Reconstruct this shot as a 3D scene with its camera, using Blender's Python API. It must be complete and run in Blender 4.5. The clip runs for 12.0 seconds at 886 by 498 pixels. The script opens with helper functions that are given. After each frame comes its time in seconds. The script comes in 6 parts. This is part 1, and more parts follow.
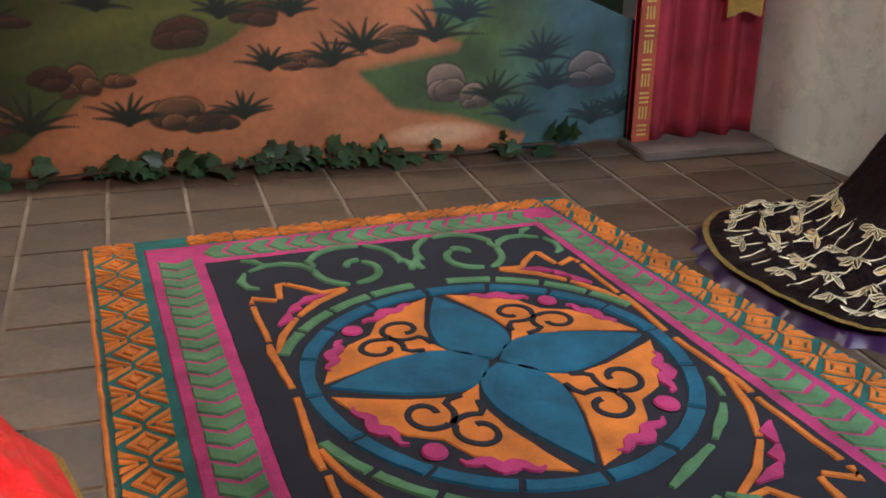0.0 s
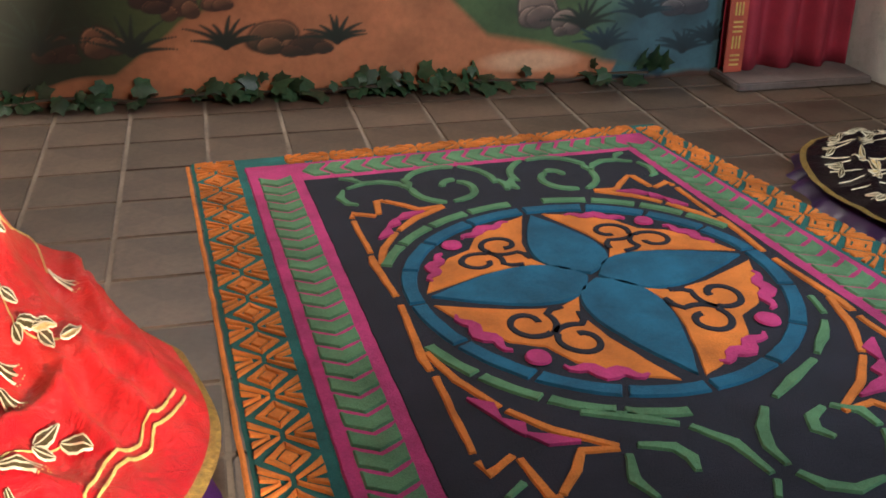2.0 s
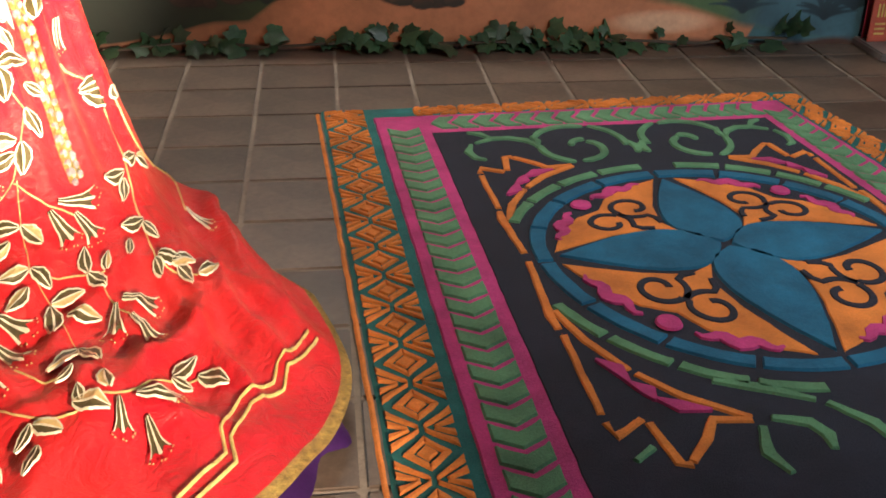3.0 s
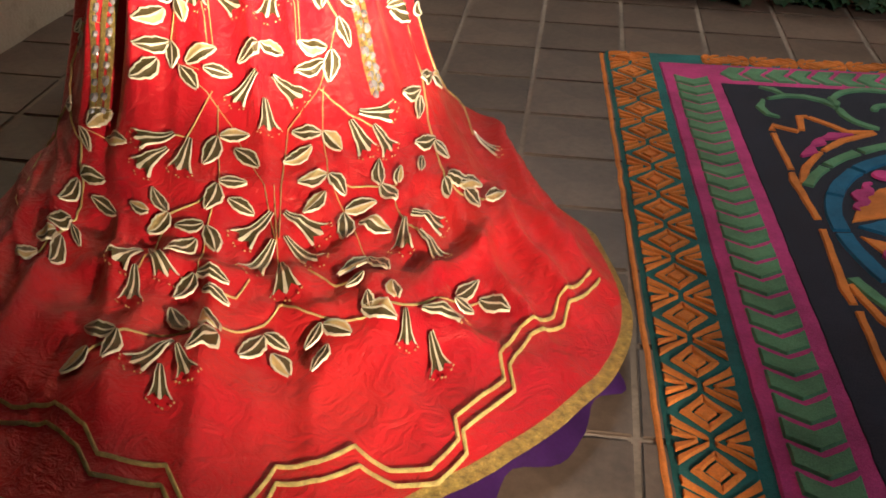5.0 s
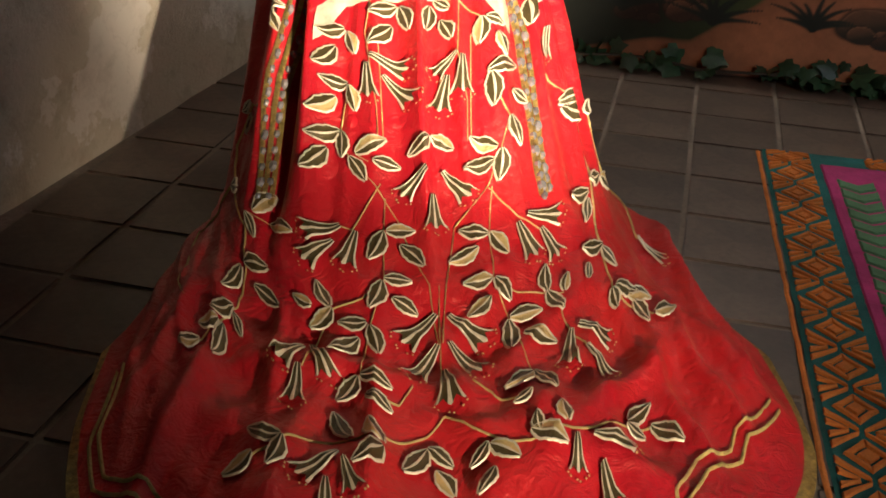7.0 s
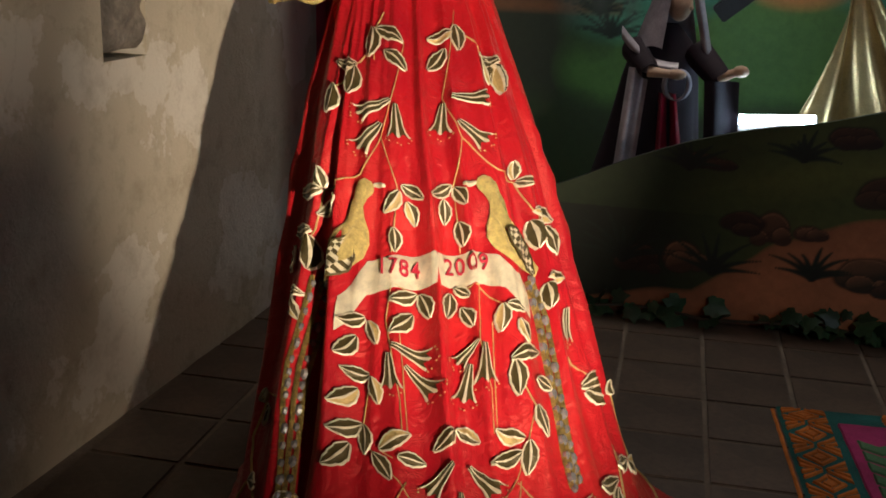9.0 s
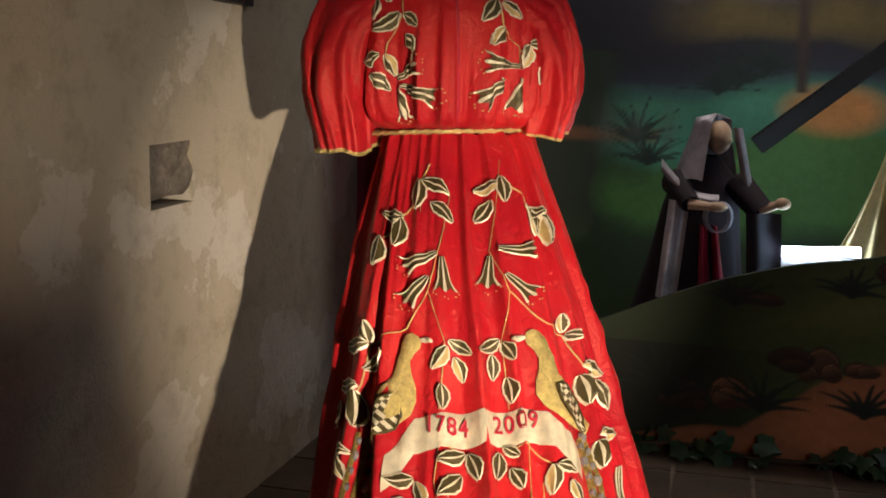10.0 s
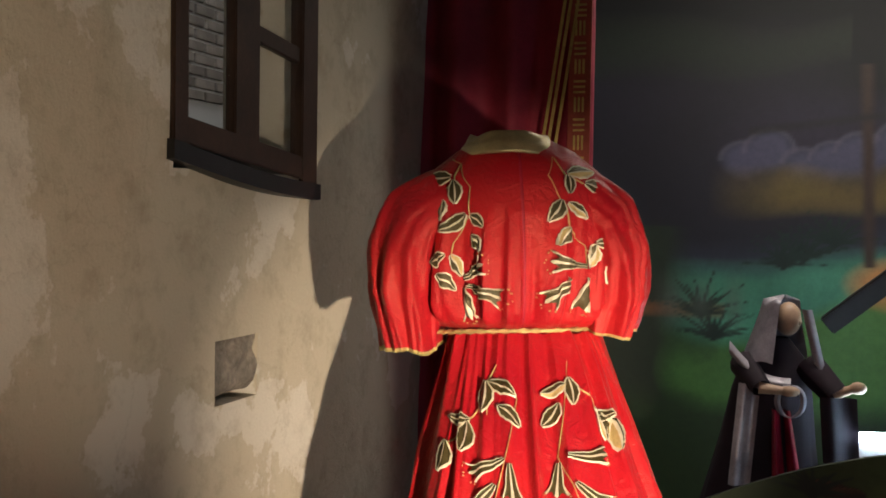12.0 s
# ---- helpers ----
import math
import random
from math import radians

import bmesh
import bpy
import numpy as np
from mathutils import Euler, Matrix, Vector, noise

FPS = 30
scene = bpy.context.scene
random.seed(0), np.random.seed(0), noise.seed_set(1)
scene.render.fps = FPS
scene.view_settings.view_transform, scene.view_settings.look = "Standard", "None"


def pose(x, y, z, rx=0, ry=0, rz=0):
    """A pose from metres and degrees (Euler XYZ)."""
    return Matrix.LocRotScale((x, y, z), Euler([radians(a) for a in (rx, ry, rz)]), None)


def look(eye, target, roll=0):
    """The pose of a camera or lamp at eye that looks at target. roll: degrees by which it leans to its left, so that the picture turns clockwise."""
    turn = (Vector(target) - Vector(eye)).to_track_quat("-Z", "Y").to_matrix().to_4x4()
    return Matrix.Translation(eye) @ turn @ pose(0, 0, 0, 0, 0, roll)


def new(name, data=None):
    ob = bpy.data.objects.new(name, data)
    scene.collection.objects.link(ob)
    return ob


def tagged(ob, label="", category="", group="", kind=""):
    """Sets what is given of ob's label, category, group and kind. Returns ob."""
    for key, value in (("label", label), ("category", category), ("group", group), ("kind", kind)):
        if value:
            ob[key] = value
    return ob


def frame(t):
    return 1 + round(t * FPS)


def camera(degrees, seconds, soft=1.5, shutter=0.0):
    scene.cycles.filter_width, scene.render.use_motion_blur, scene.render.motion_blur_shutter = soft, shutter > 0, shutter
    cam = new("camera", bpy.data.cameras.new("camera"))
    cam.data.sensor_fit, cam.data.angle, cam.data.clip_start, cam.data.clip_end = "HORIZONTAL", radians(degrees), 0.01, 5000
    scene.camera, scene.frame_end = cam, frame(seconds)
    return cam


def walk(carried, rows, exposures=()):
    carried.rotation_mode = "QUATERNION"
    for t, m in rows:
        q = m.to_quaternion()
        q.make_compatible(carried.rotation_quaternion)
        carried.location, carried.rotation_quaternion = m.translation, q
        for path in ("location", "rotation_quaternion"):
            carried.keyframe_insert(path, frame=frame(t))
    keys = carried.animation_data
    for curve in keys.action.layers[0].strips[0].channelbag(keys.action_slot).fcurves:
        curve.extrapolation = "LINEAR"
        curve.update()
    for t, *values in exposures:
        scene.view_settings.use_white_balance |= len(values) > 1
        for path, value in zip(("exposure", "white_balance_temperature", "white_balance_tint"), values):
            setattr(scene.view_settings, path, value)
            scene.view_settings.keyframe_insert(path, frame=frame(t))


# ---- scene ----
cam = camera(45.1, 12.0, 1.7)
PATH = [
    (0, (0.418, -3.433, 1.334), (0.943, -1.656, 0.582), 0.8),
    (0.5, (0.403, -3.448, 1.313), (0.916, -1.674, 0.546), 0.6),
    (1, (0.371, -3.462, 1.299), (0.869, -1.694, 0.51), 0.6),
    (1.5, (0.334, -3.476, 1.282), (0.802, -1.71, 0.468), 0.6),
    (2, (0.306, -3.479, 1.266), (0.706, -1.71, 0.424), 0.4),
    (2.5, (0.279, -3.476, 1.26), (0.599, -1.707, 0.383), 0.2),
    (3, (0.239, -3.458, 1.243), (0.447, -1.688, 0.334), 0.9),
    (3.5, (0.189, -3.442, 1.23), (0.291, -1.678, 0.293), 2.0),
    (5.5, (0.073, -3.41, 1.196), (-0.21, -1.709, 0.184), 1.7),
    (6, (0.026, -3.39, 1.219), (-0.319, -1.697, 0.211), 2.3),
    (6.5, (-0.02, -3.361, 1.23), (-0.402, -1.659, 0.253), 2.6),
    (8.5, (-0.159, -3.265, 1.352), (-0.538, -1.416, 0.692), 2.6),
    (9, (-0.183, -3.249, 1.392), (-0.579, -1.371, 0.831), 1.9),
    (9.5, (-0.209, -3.229, 1.437), (-0.642, -1.332, 0.972), 1.5),
    (10, (-0.234, -3.205, 1.489), (-0.703, -1.295, 1.121), 1.3),
    (10.5, (-0.255, -3.187, 1.54), (-0.757, -1.269, 1.276), 1.7),
    (11, (-0.261, -3.172, 1.581), (-0.802, -1.253, 1.421), 1.9),
    (11.5, (-0.258, -3.171, 1.595), (-0.822, -1.255, 1.49), 1.5),
    (12, (-0.266, -3.169, 1.596), (-0.853, -1.259, 1.514), 0.9),
]
walk(cam, [(t, look(eye, target, roll)) for t, eye, target, roll in PATH], [(0.0, 0.0), (2.0, -0.05), (3.5, -0.25), (5.5, -0.85), (6.5, -1.25), (8.5, -2.4), (9.0, -2.6), (9.5, -2.6), (10.5, -2.4), (12.0, -2.05)])

# ---- light: weak daylight outside, warm spots on the robe and the wall, one cold tube behind the hills ----
world = bpy.data.worlds.new("sky")
world.use_nodes = True
scene.world = world
sky = world.node_tree.nodes.new("ShaderNodeTexSky")
sky.sky_type, sky.sun_disc, sky.sun_elevation, sky.sun_rotation = "NISHITA", False, radians(40), radians(200)
world.node_tree.links.new(sky.outputs[0], world.node_tree.nodes["Background"].inputs[0])
world.node_tree.nodes["Background"].inputs[1].default_value = 0.07


def lamp(name, kind, m, energy, color, **kw):
    data = bpy.data.lights.new(name, kind)
    data.energy, data.color = energy, color
    for k, v in kw.items():
        if k == "size":
            data.size = v
        elif k == "size_y":
            data.shape, data.size_y = "RECTANGLE", v
        elif k == "spot":
            data.spot_size = radians(v)
        elif k == "blend":
            data.spot_blend = v
        elif k == "soft":
            data.shadow_soft_size = v
    ob = new(name, data)
    ob.matrix_world = m
    return ob


lamp("robe_spot", "SPOT", look((0.95, -3.45, 0.98), (-0.45, -1.05, 0.87)), 4900, (1.0, 0.83, 0.66), spot=32, blend=1.0, soft=0.03)
# added fill: brightens the train that the robe spot's narrow cone misses
lamp("train_fill", "SPOT", look((0.90, -3.50, 0.78), (-0.24, -1.62, 0.14)), 860, (1.0, 0.81, 0.64), spot=37, blend=1.0, soft=0.03)
lamp("wall_spot", "SPOT", look((1.0, -3.55, 0.92), (-1.78, -0.86, 1.80)), 800, (1.0, 0.84, 0.65), spot=31, blend=0.85, soft=0.03)
lamp("room_light", "SPOT", look((1.85, -3.2, 2.8), (1.66, -0.1, 0.0)), 370, (1.0, 0.92, 0.83), spot=66, blend=0.9, soft=0.45)
lamp("door_daylight", "AREA", look((3.2, -2.6, 1.7), (2.6, 0.6, 0.2)), 50, (0.60, 0.75, 1.0), size=0.8, size_y=1.6)
# added fill, out of view overhead: lifts the backdrop and figure beyond the tube's reach
lamp("stage_fill", "AREA", look((0.15, 1.25, 2.88), (0.0, 2.2, 0.6)), 120, (1.0, 0.93, 0.84), size=1.4, size_y=0.3)
lamp("yard_daylight", "AREA", look((-2.35, 0.6, 4.4), (-2.9, 1.0, 2.3)), 190, (0.92, 0.96, 1.0), size=0.8, size_y=2.5)

# ---- materials ----


def nodes_of(mat):
    nt = mat.node_tree
    return nt, nt.nodes["Principled BSDF"]


def link(nt, a, b):
    nt.links.new(a, b)


def noise_node(nt, scale, detail=4.0, rough=0.6, coord="Object"):
    tc = nt.nodes.new("ShaderNodeTexCoord")
    n = nt.nodes.new("ShaderNodeTexNoise")
    n.inputs["Scale"].default_value, n.inputs["Detail"].default_value, n.inputs["Roughness"].default_value = scale, detail, rough
    link(nt, tc.outputs[coord], n.inputs["Vector"])
    return n


def ramp(nt, fac, stops):
    r = nt.nodes.new("ShaderNodeValToRGB")
    e = r.color_ramp.elements
    while len(e) < len(stops):
        e.new(0.5)
    for k, (p, c) in enumerate(stops):
        e[k].position, e[k].color = p, (*c, 1)
    link(nt, fac, r.inputs[0])
    return r


def mix(nt, kind, fac, a, b):
    m = nt.nodes.new("ShaderNodeMixRGB")
    m.blend_type = kind
    for sock, v in ((0, fac), (1, a), (2, b)):
        if isinstance(v, (int, float)):
            m.inputs[sock].default_value = v
        elif isinstance(v, tuple):
            m.inputs[sock].default_value = (*v, 1)
        else:
            link(nt, v, m.inputs[sock])
    return m


def bump(nt, bsdf, height, strength, dist):
    b = nt.nodes.new("ShaderNodeBump")
    b.inputs["Strength"].default_value, b.inputs["Distance"].default_value = strength, dist
    link(nt, height, b.inputs["Height"])
    link(nt, b.outputs[0], bsdf.inputs["Normal"])
    return b


def surface(name, color, rough=0.7, metal=0.0, scales=(3.0, 60.0), spread=0.35, relief=0.3, depth=0.004, sheen=0.0, per_piece=0.0):
    """A colour varied at two scales, with a fine relief."""
    mat = bpy.data.materials.new(name)
    mat.use_nodes = True
    nt, bs = nodes_of(mat)
    lo = tuple(c * (1 - spread) for c in color)
    hi = tuple(min(1.0, c * (1 + spread)) for c in color)
    n1, n2 = noise_node(nt, scales[0]), noise_node(nt, scales[1], 5.0, 0.7)
    r1 = ramp(nt, n1.outputs["Fac"], [(0.3, lo), (0.7, hi)])
    r2 = ramp(nt, n2.outputs["Fac"], [(0.3, (1 - spread, 1 - spread, 1 - spread)), (0.7, (1, 1, 1))])
    m = mix(nt, "MULTIPLY", 1.0, r1.outputs[0], r2.outputs[0])
    out = m.outputs[0]
    if per_piece:
        oi = nt.nodes.new("ShaderNodeObjectInfo")
        r3 = ramp(nt, oi.outputs["Random"], [(0.0, (1 - per_piece,) * 3), (1.0, (1.0, 1.0, 1.0))])
        out = mix(nt, "MULTIPLY", 1.0, out, r3.outputs[0]).outputs[0]
    link(nt, out, bs.inputs["Base Color"])
    bs.inputs["Roughness"].default_value, bs.inputs["Metallic"].default_value = rough, metal
    if sheen:
        bs.inputs["Sheen Weight"].default_value = sheen
        bs.inputs["Sheen Roughness"].default_value = 0.35
        bs.inputs["Sheen Tint"].default_value = (*hi, 1)
    bump(nt, bs, n2.outputs["Fac"], relief, depth)
    return mat


def sawdust(name, color):
    return surface(name, color, 0.95, 0, (7.0, 210.0), 0.34, 0.75, 0.006)


M_TILE = surface("clay_tile", (0.115, 0.078, 0.054), 0.5, 0, (3.2, 38.0), 0.42, 0.3, 0.004, per_piece=0.3)
M_GROUT = surface("grout", (0.20, 0.158, 0.12), 0.9, 0, (4.0, 80.0), 0.35, 0.4, 0.004)
M_NAVY = sawdust("navy_sawdust", (0.014, 0.016, 0.028))
M_TEAL = sawdust("teal_sawdust", (0.012, 0.135, 0.125))
M_PINK = sawdust("pink_sawdust", (0.52, 0.045, 0.19))
M_GREEN = sawdust("green_sawdust", (0.105, 0.26, 0.125))
M_ORANGE = sawdust("orange_sawdust", (0.72, 0.215, 0.035))
M_BLUE = sawdust("blue_sawdust", (0.008, 0.115, 0.205))
M_WOOD = surface("dark_wood", (0.045, 0.022, 0.013), 0.45, 0, (6.0, 50.0), 0.4, 0.3, 0.003)
M_BLACKWOOD = surface("black_wood", (0.012, 0.010, 0.010), 0.5, 0, (6.0, 50.0), 0.4, 0.3, 0.003)
M_GOLD = surface("gold_thread", (0.72, 0.52, 0.20), 0.38, 0.5, (18.0, 420.0), 0.3, 0.9, 0.003)
M_OLIVE = surface("old_gold_satin", (0.095, 0.072, 0.024), 0.32, 0.4, (25.0, 500.0), 0.3, 0.7, 0.002)
M_PALE = surface("pale_gold_satin", (0.80, 0.70, 0.48), 0.30, 0.3, (25.0, 500.0), 0.25, 0.5, 0.002)
M_HEM = surface("gold_galloon", (0.50, 0.345, 0.095), 0.36, 0.55, (70.0, 260.0), 0.5, 1.0, 0.008)
M_GLITTER = surface("sequin_gold", (0.84, 0.60, 0.20), 0.36, 0.25, (60.0, 330.0), 0.34, 1.0, 0.006)
M_COLLAR = surface("collar_satin", (0.60, 0.47, 0.23), 0.30, 0.5, (14.0, 300.0), 0.25, 0.4, 0.002)
M_GEM = surface("glass_stone", (0.45, 0.42, 0.40), 0.12, 0.6, (30.0, 200.0), 0.4, 0.3, 0.002)
M_PURPLE = surface("purple_satin", (0.034, 0.009, 0.060), 0.34, 0.0, (4.0, 130.0), 0.35, 0.25, 0.002, 0.35)
M_LEAF = surface("ivy_leaf", (0.045, 0.105, 0.045), 0.42, 0, (14.0, 90.0), 0.45, 0.4, 0.003, per_piece=0.55)
M_STEM = surface("ivy_stem", (0.05, 0.035, 0.02), 0.7, 0, (9.0, 90.0), 0.3, 0.4, 0.003)
M_BRICK = surface("brick", (0.42, 0.36, 0.31), 0.85, 0, (5.0, 60.0), 0.3, 0.5, 0.006, per_piece=0.35)
M_RENDER = surface("white_render", (0.70, 0.70, 0.69), 0.9, 0, (3.0, 50.0), 0.12, 0.3, 0.004)
M_LEDGE = surface("ledge_paint", (0.16, 0.13, 0.12), 0.6, 0, (5.0, 50.0), 0.3, 0.3, 0.003)
M_NUMERAL = surface("crimson_appliqué".replace("é", "e"), (0.42, 0.012, 0.03), 0.6, 0, (20.0, 200.0), 0.2, 0.4, 0.002)


def silk(name, dark, mid, bright):
    """Shot silk velvet: a deep red ground with an orange lustre at grazing gloss."""
    mat = bpy.data.materials.new(name)
    mat.use_nodes = True
    nt, bs = nodes_of(mat)
    n1, n2 = noise_node(nt, 2.2, 3), noise_node(nt, 260.0, 3, 0.7)
    r1 = ramp(nt, n1.outputs["Fac"], [(0.28, dark), (0.5, mid), (0.74, bright)])
    r2 = ramp(nt, n2.outputs["Fac"], [(0.3, (0.8, 0.8, 0.8)), (0.7, (1, 1, 1))])
    link(nt, mix(nt, "MULTIPLY", 1.0, r1.outputs[0], r2.outputs[0]).outputs[0], bs.inputs["Base Color"])
    bs.inputs["Roughness"].default_value = 0.36
    bs.inputs["Specular IOR Level"].default_value = 0.7
    bs.inputs["Specular Tint"].default_value = (1.0, 0.42, 0.30, 1)
    bs.inputs["Sheen Weight"].default_value, bs.inputs["Sheen Roughness"].default_value = 0.12, 0.3
    bs.inputs["Sheen Tint"].default_value = (1.0, 0.36, 0.20, 1)
    n3 = noise_node(nt, 19.0, 5, 0.6)
    n3.inputs["Distortion"].default_value = 2.2
    bump(nt, bs, mix(nt, "MIX", 0.15, n3.outputs["Fac"], n2.outputs["Fac"]).outputs[0], 0.7, 0.013)
    return mat


M_RED = silk("red_silk_velvet", (0.33, 0.005, 0.016), (0.48, 0.010, 0.018), (0.56, 0.020, 0.021))
M_BLACK = silk("black_velvet", (0.003, 0.0025, 0.0035), (0.005, 0.004, 0.006), (0.008, 0.006, 0.008))
nodes_of(M_BLACK)[1].inputs["Sheen Tint"].default_value = (0.12, 0.10, 0.14, 1)
nodes_of(M_BLACK)[1].inputs["Sheen Weight"].default_value = 0.06
nodes_of(M_BLACK)[1].inputs["Specular IOR Level"].default_value = 0.15


def plaster(name, clean, stain, patch):
    """Old lime plaster: broad patches, stains, pits and hairline cracks."""
    mat = bpy.data.materials.new(name)
    mat.use_nodes = True
    nt, bs = nodes_of(mat)
    n1, n2, n3 = noise_node(nt, 1.15, 7, 0.62), noise_node(nt, 7.0, 8, 0.7), noise_node(nt, 70.0, 4, 0.7)
    base = ramp(nt, n1.outputs["Fac"], [(0.30, stain), (0.44, clean), (0.545, clean), (0.556, patch), (0.8, patch)])
    fine = ramp(nt, n2.outputs["Fac"], [(0.25, (0.62, 0.58, 0.52)), (0.5, (1, 1, 1))])
    pits = ramp(nt, n3.outputs["Fac"], [(0.24, (0.55, 0.5, 0.45)), (0.33, (1, 1, 1))])
    c = mix(nt, "MULTIPLY", 0.8, base.outputs[0], fine.outputs[0])
    c = mix(nt, "MULTIPLY", 0.6, c.outputs[0], pits.outputs[0])
    vor = nt.nodes.new("ShaderNodeTexVoronoi")
    vor.feature = "DISTANCE_TO_EDGE"
    vor.inputs["Scale"].default_value = 1.3
    warp = mix(nt, "ADD", 0.22, nt.nodes["Texture Coordinate"].outputs["Object"], n2.outputs["Color"])
    link(nt, warp.outputs[0], vor.inputs["Vector"])
    crack = ramp(nt, vor.outputs["Distance"], [(0.0, (0.45, 0.40, 0.34)), (0.006, (1, 1, 1))])
    c = mix(nt, "MULTIPLY", 0.22, c.outputs[0], crack.outputs[0])
    link(nt, c.outputs[0], bs.inputs["Base Color"])
    bs.inputs["Roughness"].default_value = 0.9
    h = mix(nt, "ADD", 0.4, n2.outputs["Fac"], n3.outputs["Fac"])
    bump(nt, bs, mix(nt, "ADD", 0.8, h.outputs[0], base.outputs[0]).outputs[0], 0.6, 0.012)
    return mat


M_WALL = plaster("lime_plaster", (0.47, 0.41, 0.30), (0.33, 0.27, 0.19), (0.58, 0.53, 0.43))
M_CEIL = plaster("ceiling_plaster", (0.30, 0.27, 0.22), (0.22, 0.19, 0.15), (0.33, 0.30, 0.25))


def painted(name):
    """Scenery paint: the colours brushed onto the board, with canvas grain."""
    mat = bpy.data.materials.new(name)
    mat.use_nodes = True
    nt, bs = nodes_of(mat)
    a = nt.nodes.new("ShaderNodeVertexColor")
    a.layer_name = "paint"
    n = noise_node(nt, 26.0, 5, 0.65)
    r = ramp(nt, n.outputs["Fac"], [(0.28, (0.72, 0.72, 0.74)), (0.62, (1, 1, 1))])
    link(nt, mix(nt, "MULTIPLY", 0.8, a.outputs[0], r.outputs[0]).outputs[0], bs.inputs["Base Color"])
    bs.inputs["Roughness"].default_value = 0.62
    bump(nt, bs, n.outputs["Fac"], 0.15, 0.004)
    return mat


M_PAINT = painted("scenery_paint")


def glow(name, color, strength):
    mat = bpy.data.materials.new(name)
    mat.use_nodes = True
    bs = nodes_of(mat)[1]
    bs.inputs["Emission Color"].default_value, bs.inputs["Emission Strength"].default_value = (*color, 1), strength
    return mat


def glass(name):
    mat = bpy.data.materials.new(name)
    mat.use_nodes = True
    bs = nodes_of(mat)[1]
    bs.inputs["Transmission Weight"].default_value, bs.inputs["Roughness"].default_value, bs.inputs["IOR"].default_value = 1.0, 0.03, 1.1
    return mat


M_GLASS = glass("window_glass")
M_TUBE = glow("tube_light", (0.55, 0.80, 1.0), 420.0)

# ---- mesh helpers ----


def mesh_ob(name, bm, mats, parent=None, smooth=False):
    me = bpy.data.meshes.new(name)
    bm.to_mesh(me)
    bm.free()
    for m in mats if isinstance(mats, (list, tuple)) else [mats]:
        me.materials.append(m)
    if smooth:
        me.shade_smooth()
    ob = new(name, me)
    if parent is not None:
        ob.parent = parent
    return ob


def part(name, bm, mats, parent, label="", smooth=False):
    ob = mesh_ob(name, bm, mats, parent, smooth)
    if label:
        tagged(ob, label)
    return ob


def raw(name, verts, faces, mats, parent=None, smooth=False, mat_ids=None):
    me = bpy.data.meshes.new(name)
    me.from_pydata([tuple(v) for v in verts], [], faces)
    for m in mats if isinstance(mats, (list, tuple)) else [mats]:
        me.materials.append(m)
    if mat_ids is not None:
        me.polygons.foreach_set("material_index", mat_ids)
    if smooth:
        me.shade_smooth()
    ob = new(name, me)
    if parent is not None:
        ob.parent = parent
    return ob


def thing(name, label, category, at=(0, 0, 0), turn=0.0, group=""):
    ob = new(name)
    ob.matrix_world = pose(*at, 0, 0, turn)
    return tagged(ob, label, category, group)


def box(bm, lo, hi, bevel=0.0):
    c = [(a + b) / 2 for a, b in zip(lo, hi)]
    s = [b - a for a, b in zip(lo, hi)]
    made = bmesh.ops.create_cube(bm, size=1.0, matrix=Matrix.Translation(c) @ Matrix.Diagonal((*s, 1)))
    if bevel:
        edges = {e for v in made["verts"] for e in v.link_edges}
        bmesh.ops.bevel(bm, geom=list(edges), offset=bevel, segments=2, affect="EDGES")


def slab(name, lo, hi, mat, parent=None, bevel=0.0):
    bm = bmesh.new()
    box(bm, lo, hi, bevel)
    return mesh_ob(name, bm, mat, parent)


def structure(ob, label=""):
    return tagged(ob, label, kind="structure")


def lerp(a, b, t):
    return a + (b - a) * t

# ---- the room ----
WALL_A, WALL_B = (-1.80, -2.2), (-1.60, 0.90)   # foot of the left wall, near and far
TILE = 0.28


def wall_x(y):
    return WALL_A[0] + (WALL_B[0] - WALL_A[0]) * (y - WALL_A[1]) / (WALL_B[1] - WALL_A[1])


structure(slab("floor", (-2.9, -4.6, -0.16), (3.9, 3.3, -0.005), M_GROUT), "floor of square brown clay tiles with pale joints")
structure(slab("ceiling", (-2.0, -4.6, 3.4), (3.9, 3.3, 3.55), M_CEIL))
structure(slab("wall_south", (-2.9, -4.75, -0.1), (3.9, -4.6, 3.4), M_WALL))
structure(slab("wall_north", (-2.9, 3.3, -0.1), (3.9, 3.45, 3.4), M_WALL))


def wall_between(name, a, b, thick, z0, z1, label=""):
    d = (Vector((*b, 0)) - Vector((*a, 0))).normalized()
    n = Vector((-d.y, d.x, 0)) * thick
    foot = [Vector((*a, z0)), Vector((*b, z0)), Vector((*b, z0)) + n, Vector((*a, z0)) + n]
    verts = foot + [p + Vector((0, 0, z1 - z0)) for p in foot]
    faces = [(3, 2, 1, 0), (4, 5, 6, 7), (0, 1, 5, 4), (1, 2, 6, 5), (2, 3, 7, 6), (3, 0, 4, 7)]
    return structure(raw(name, verts, faces, M_WALL_E), label)


M_WALL_E = plaster("grey_plaster", (0.46, 0.46, 0.43), (0.33, 0.33, 0.31), (0.52, 0.51, 0.47))
wall_between("wall_east", (3.90, -4.6), (3.02, 0.95), -0.2, -0.1, 3.4, "pale grey plaster wall with a hairline crack")


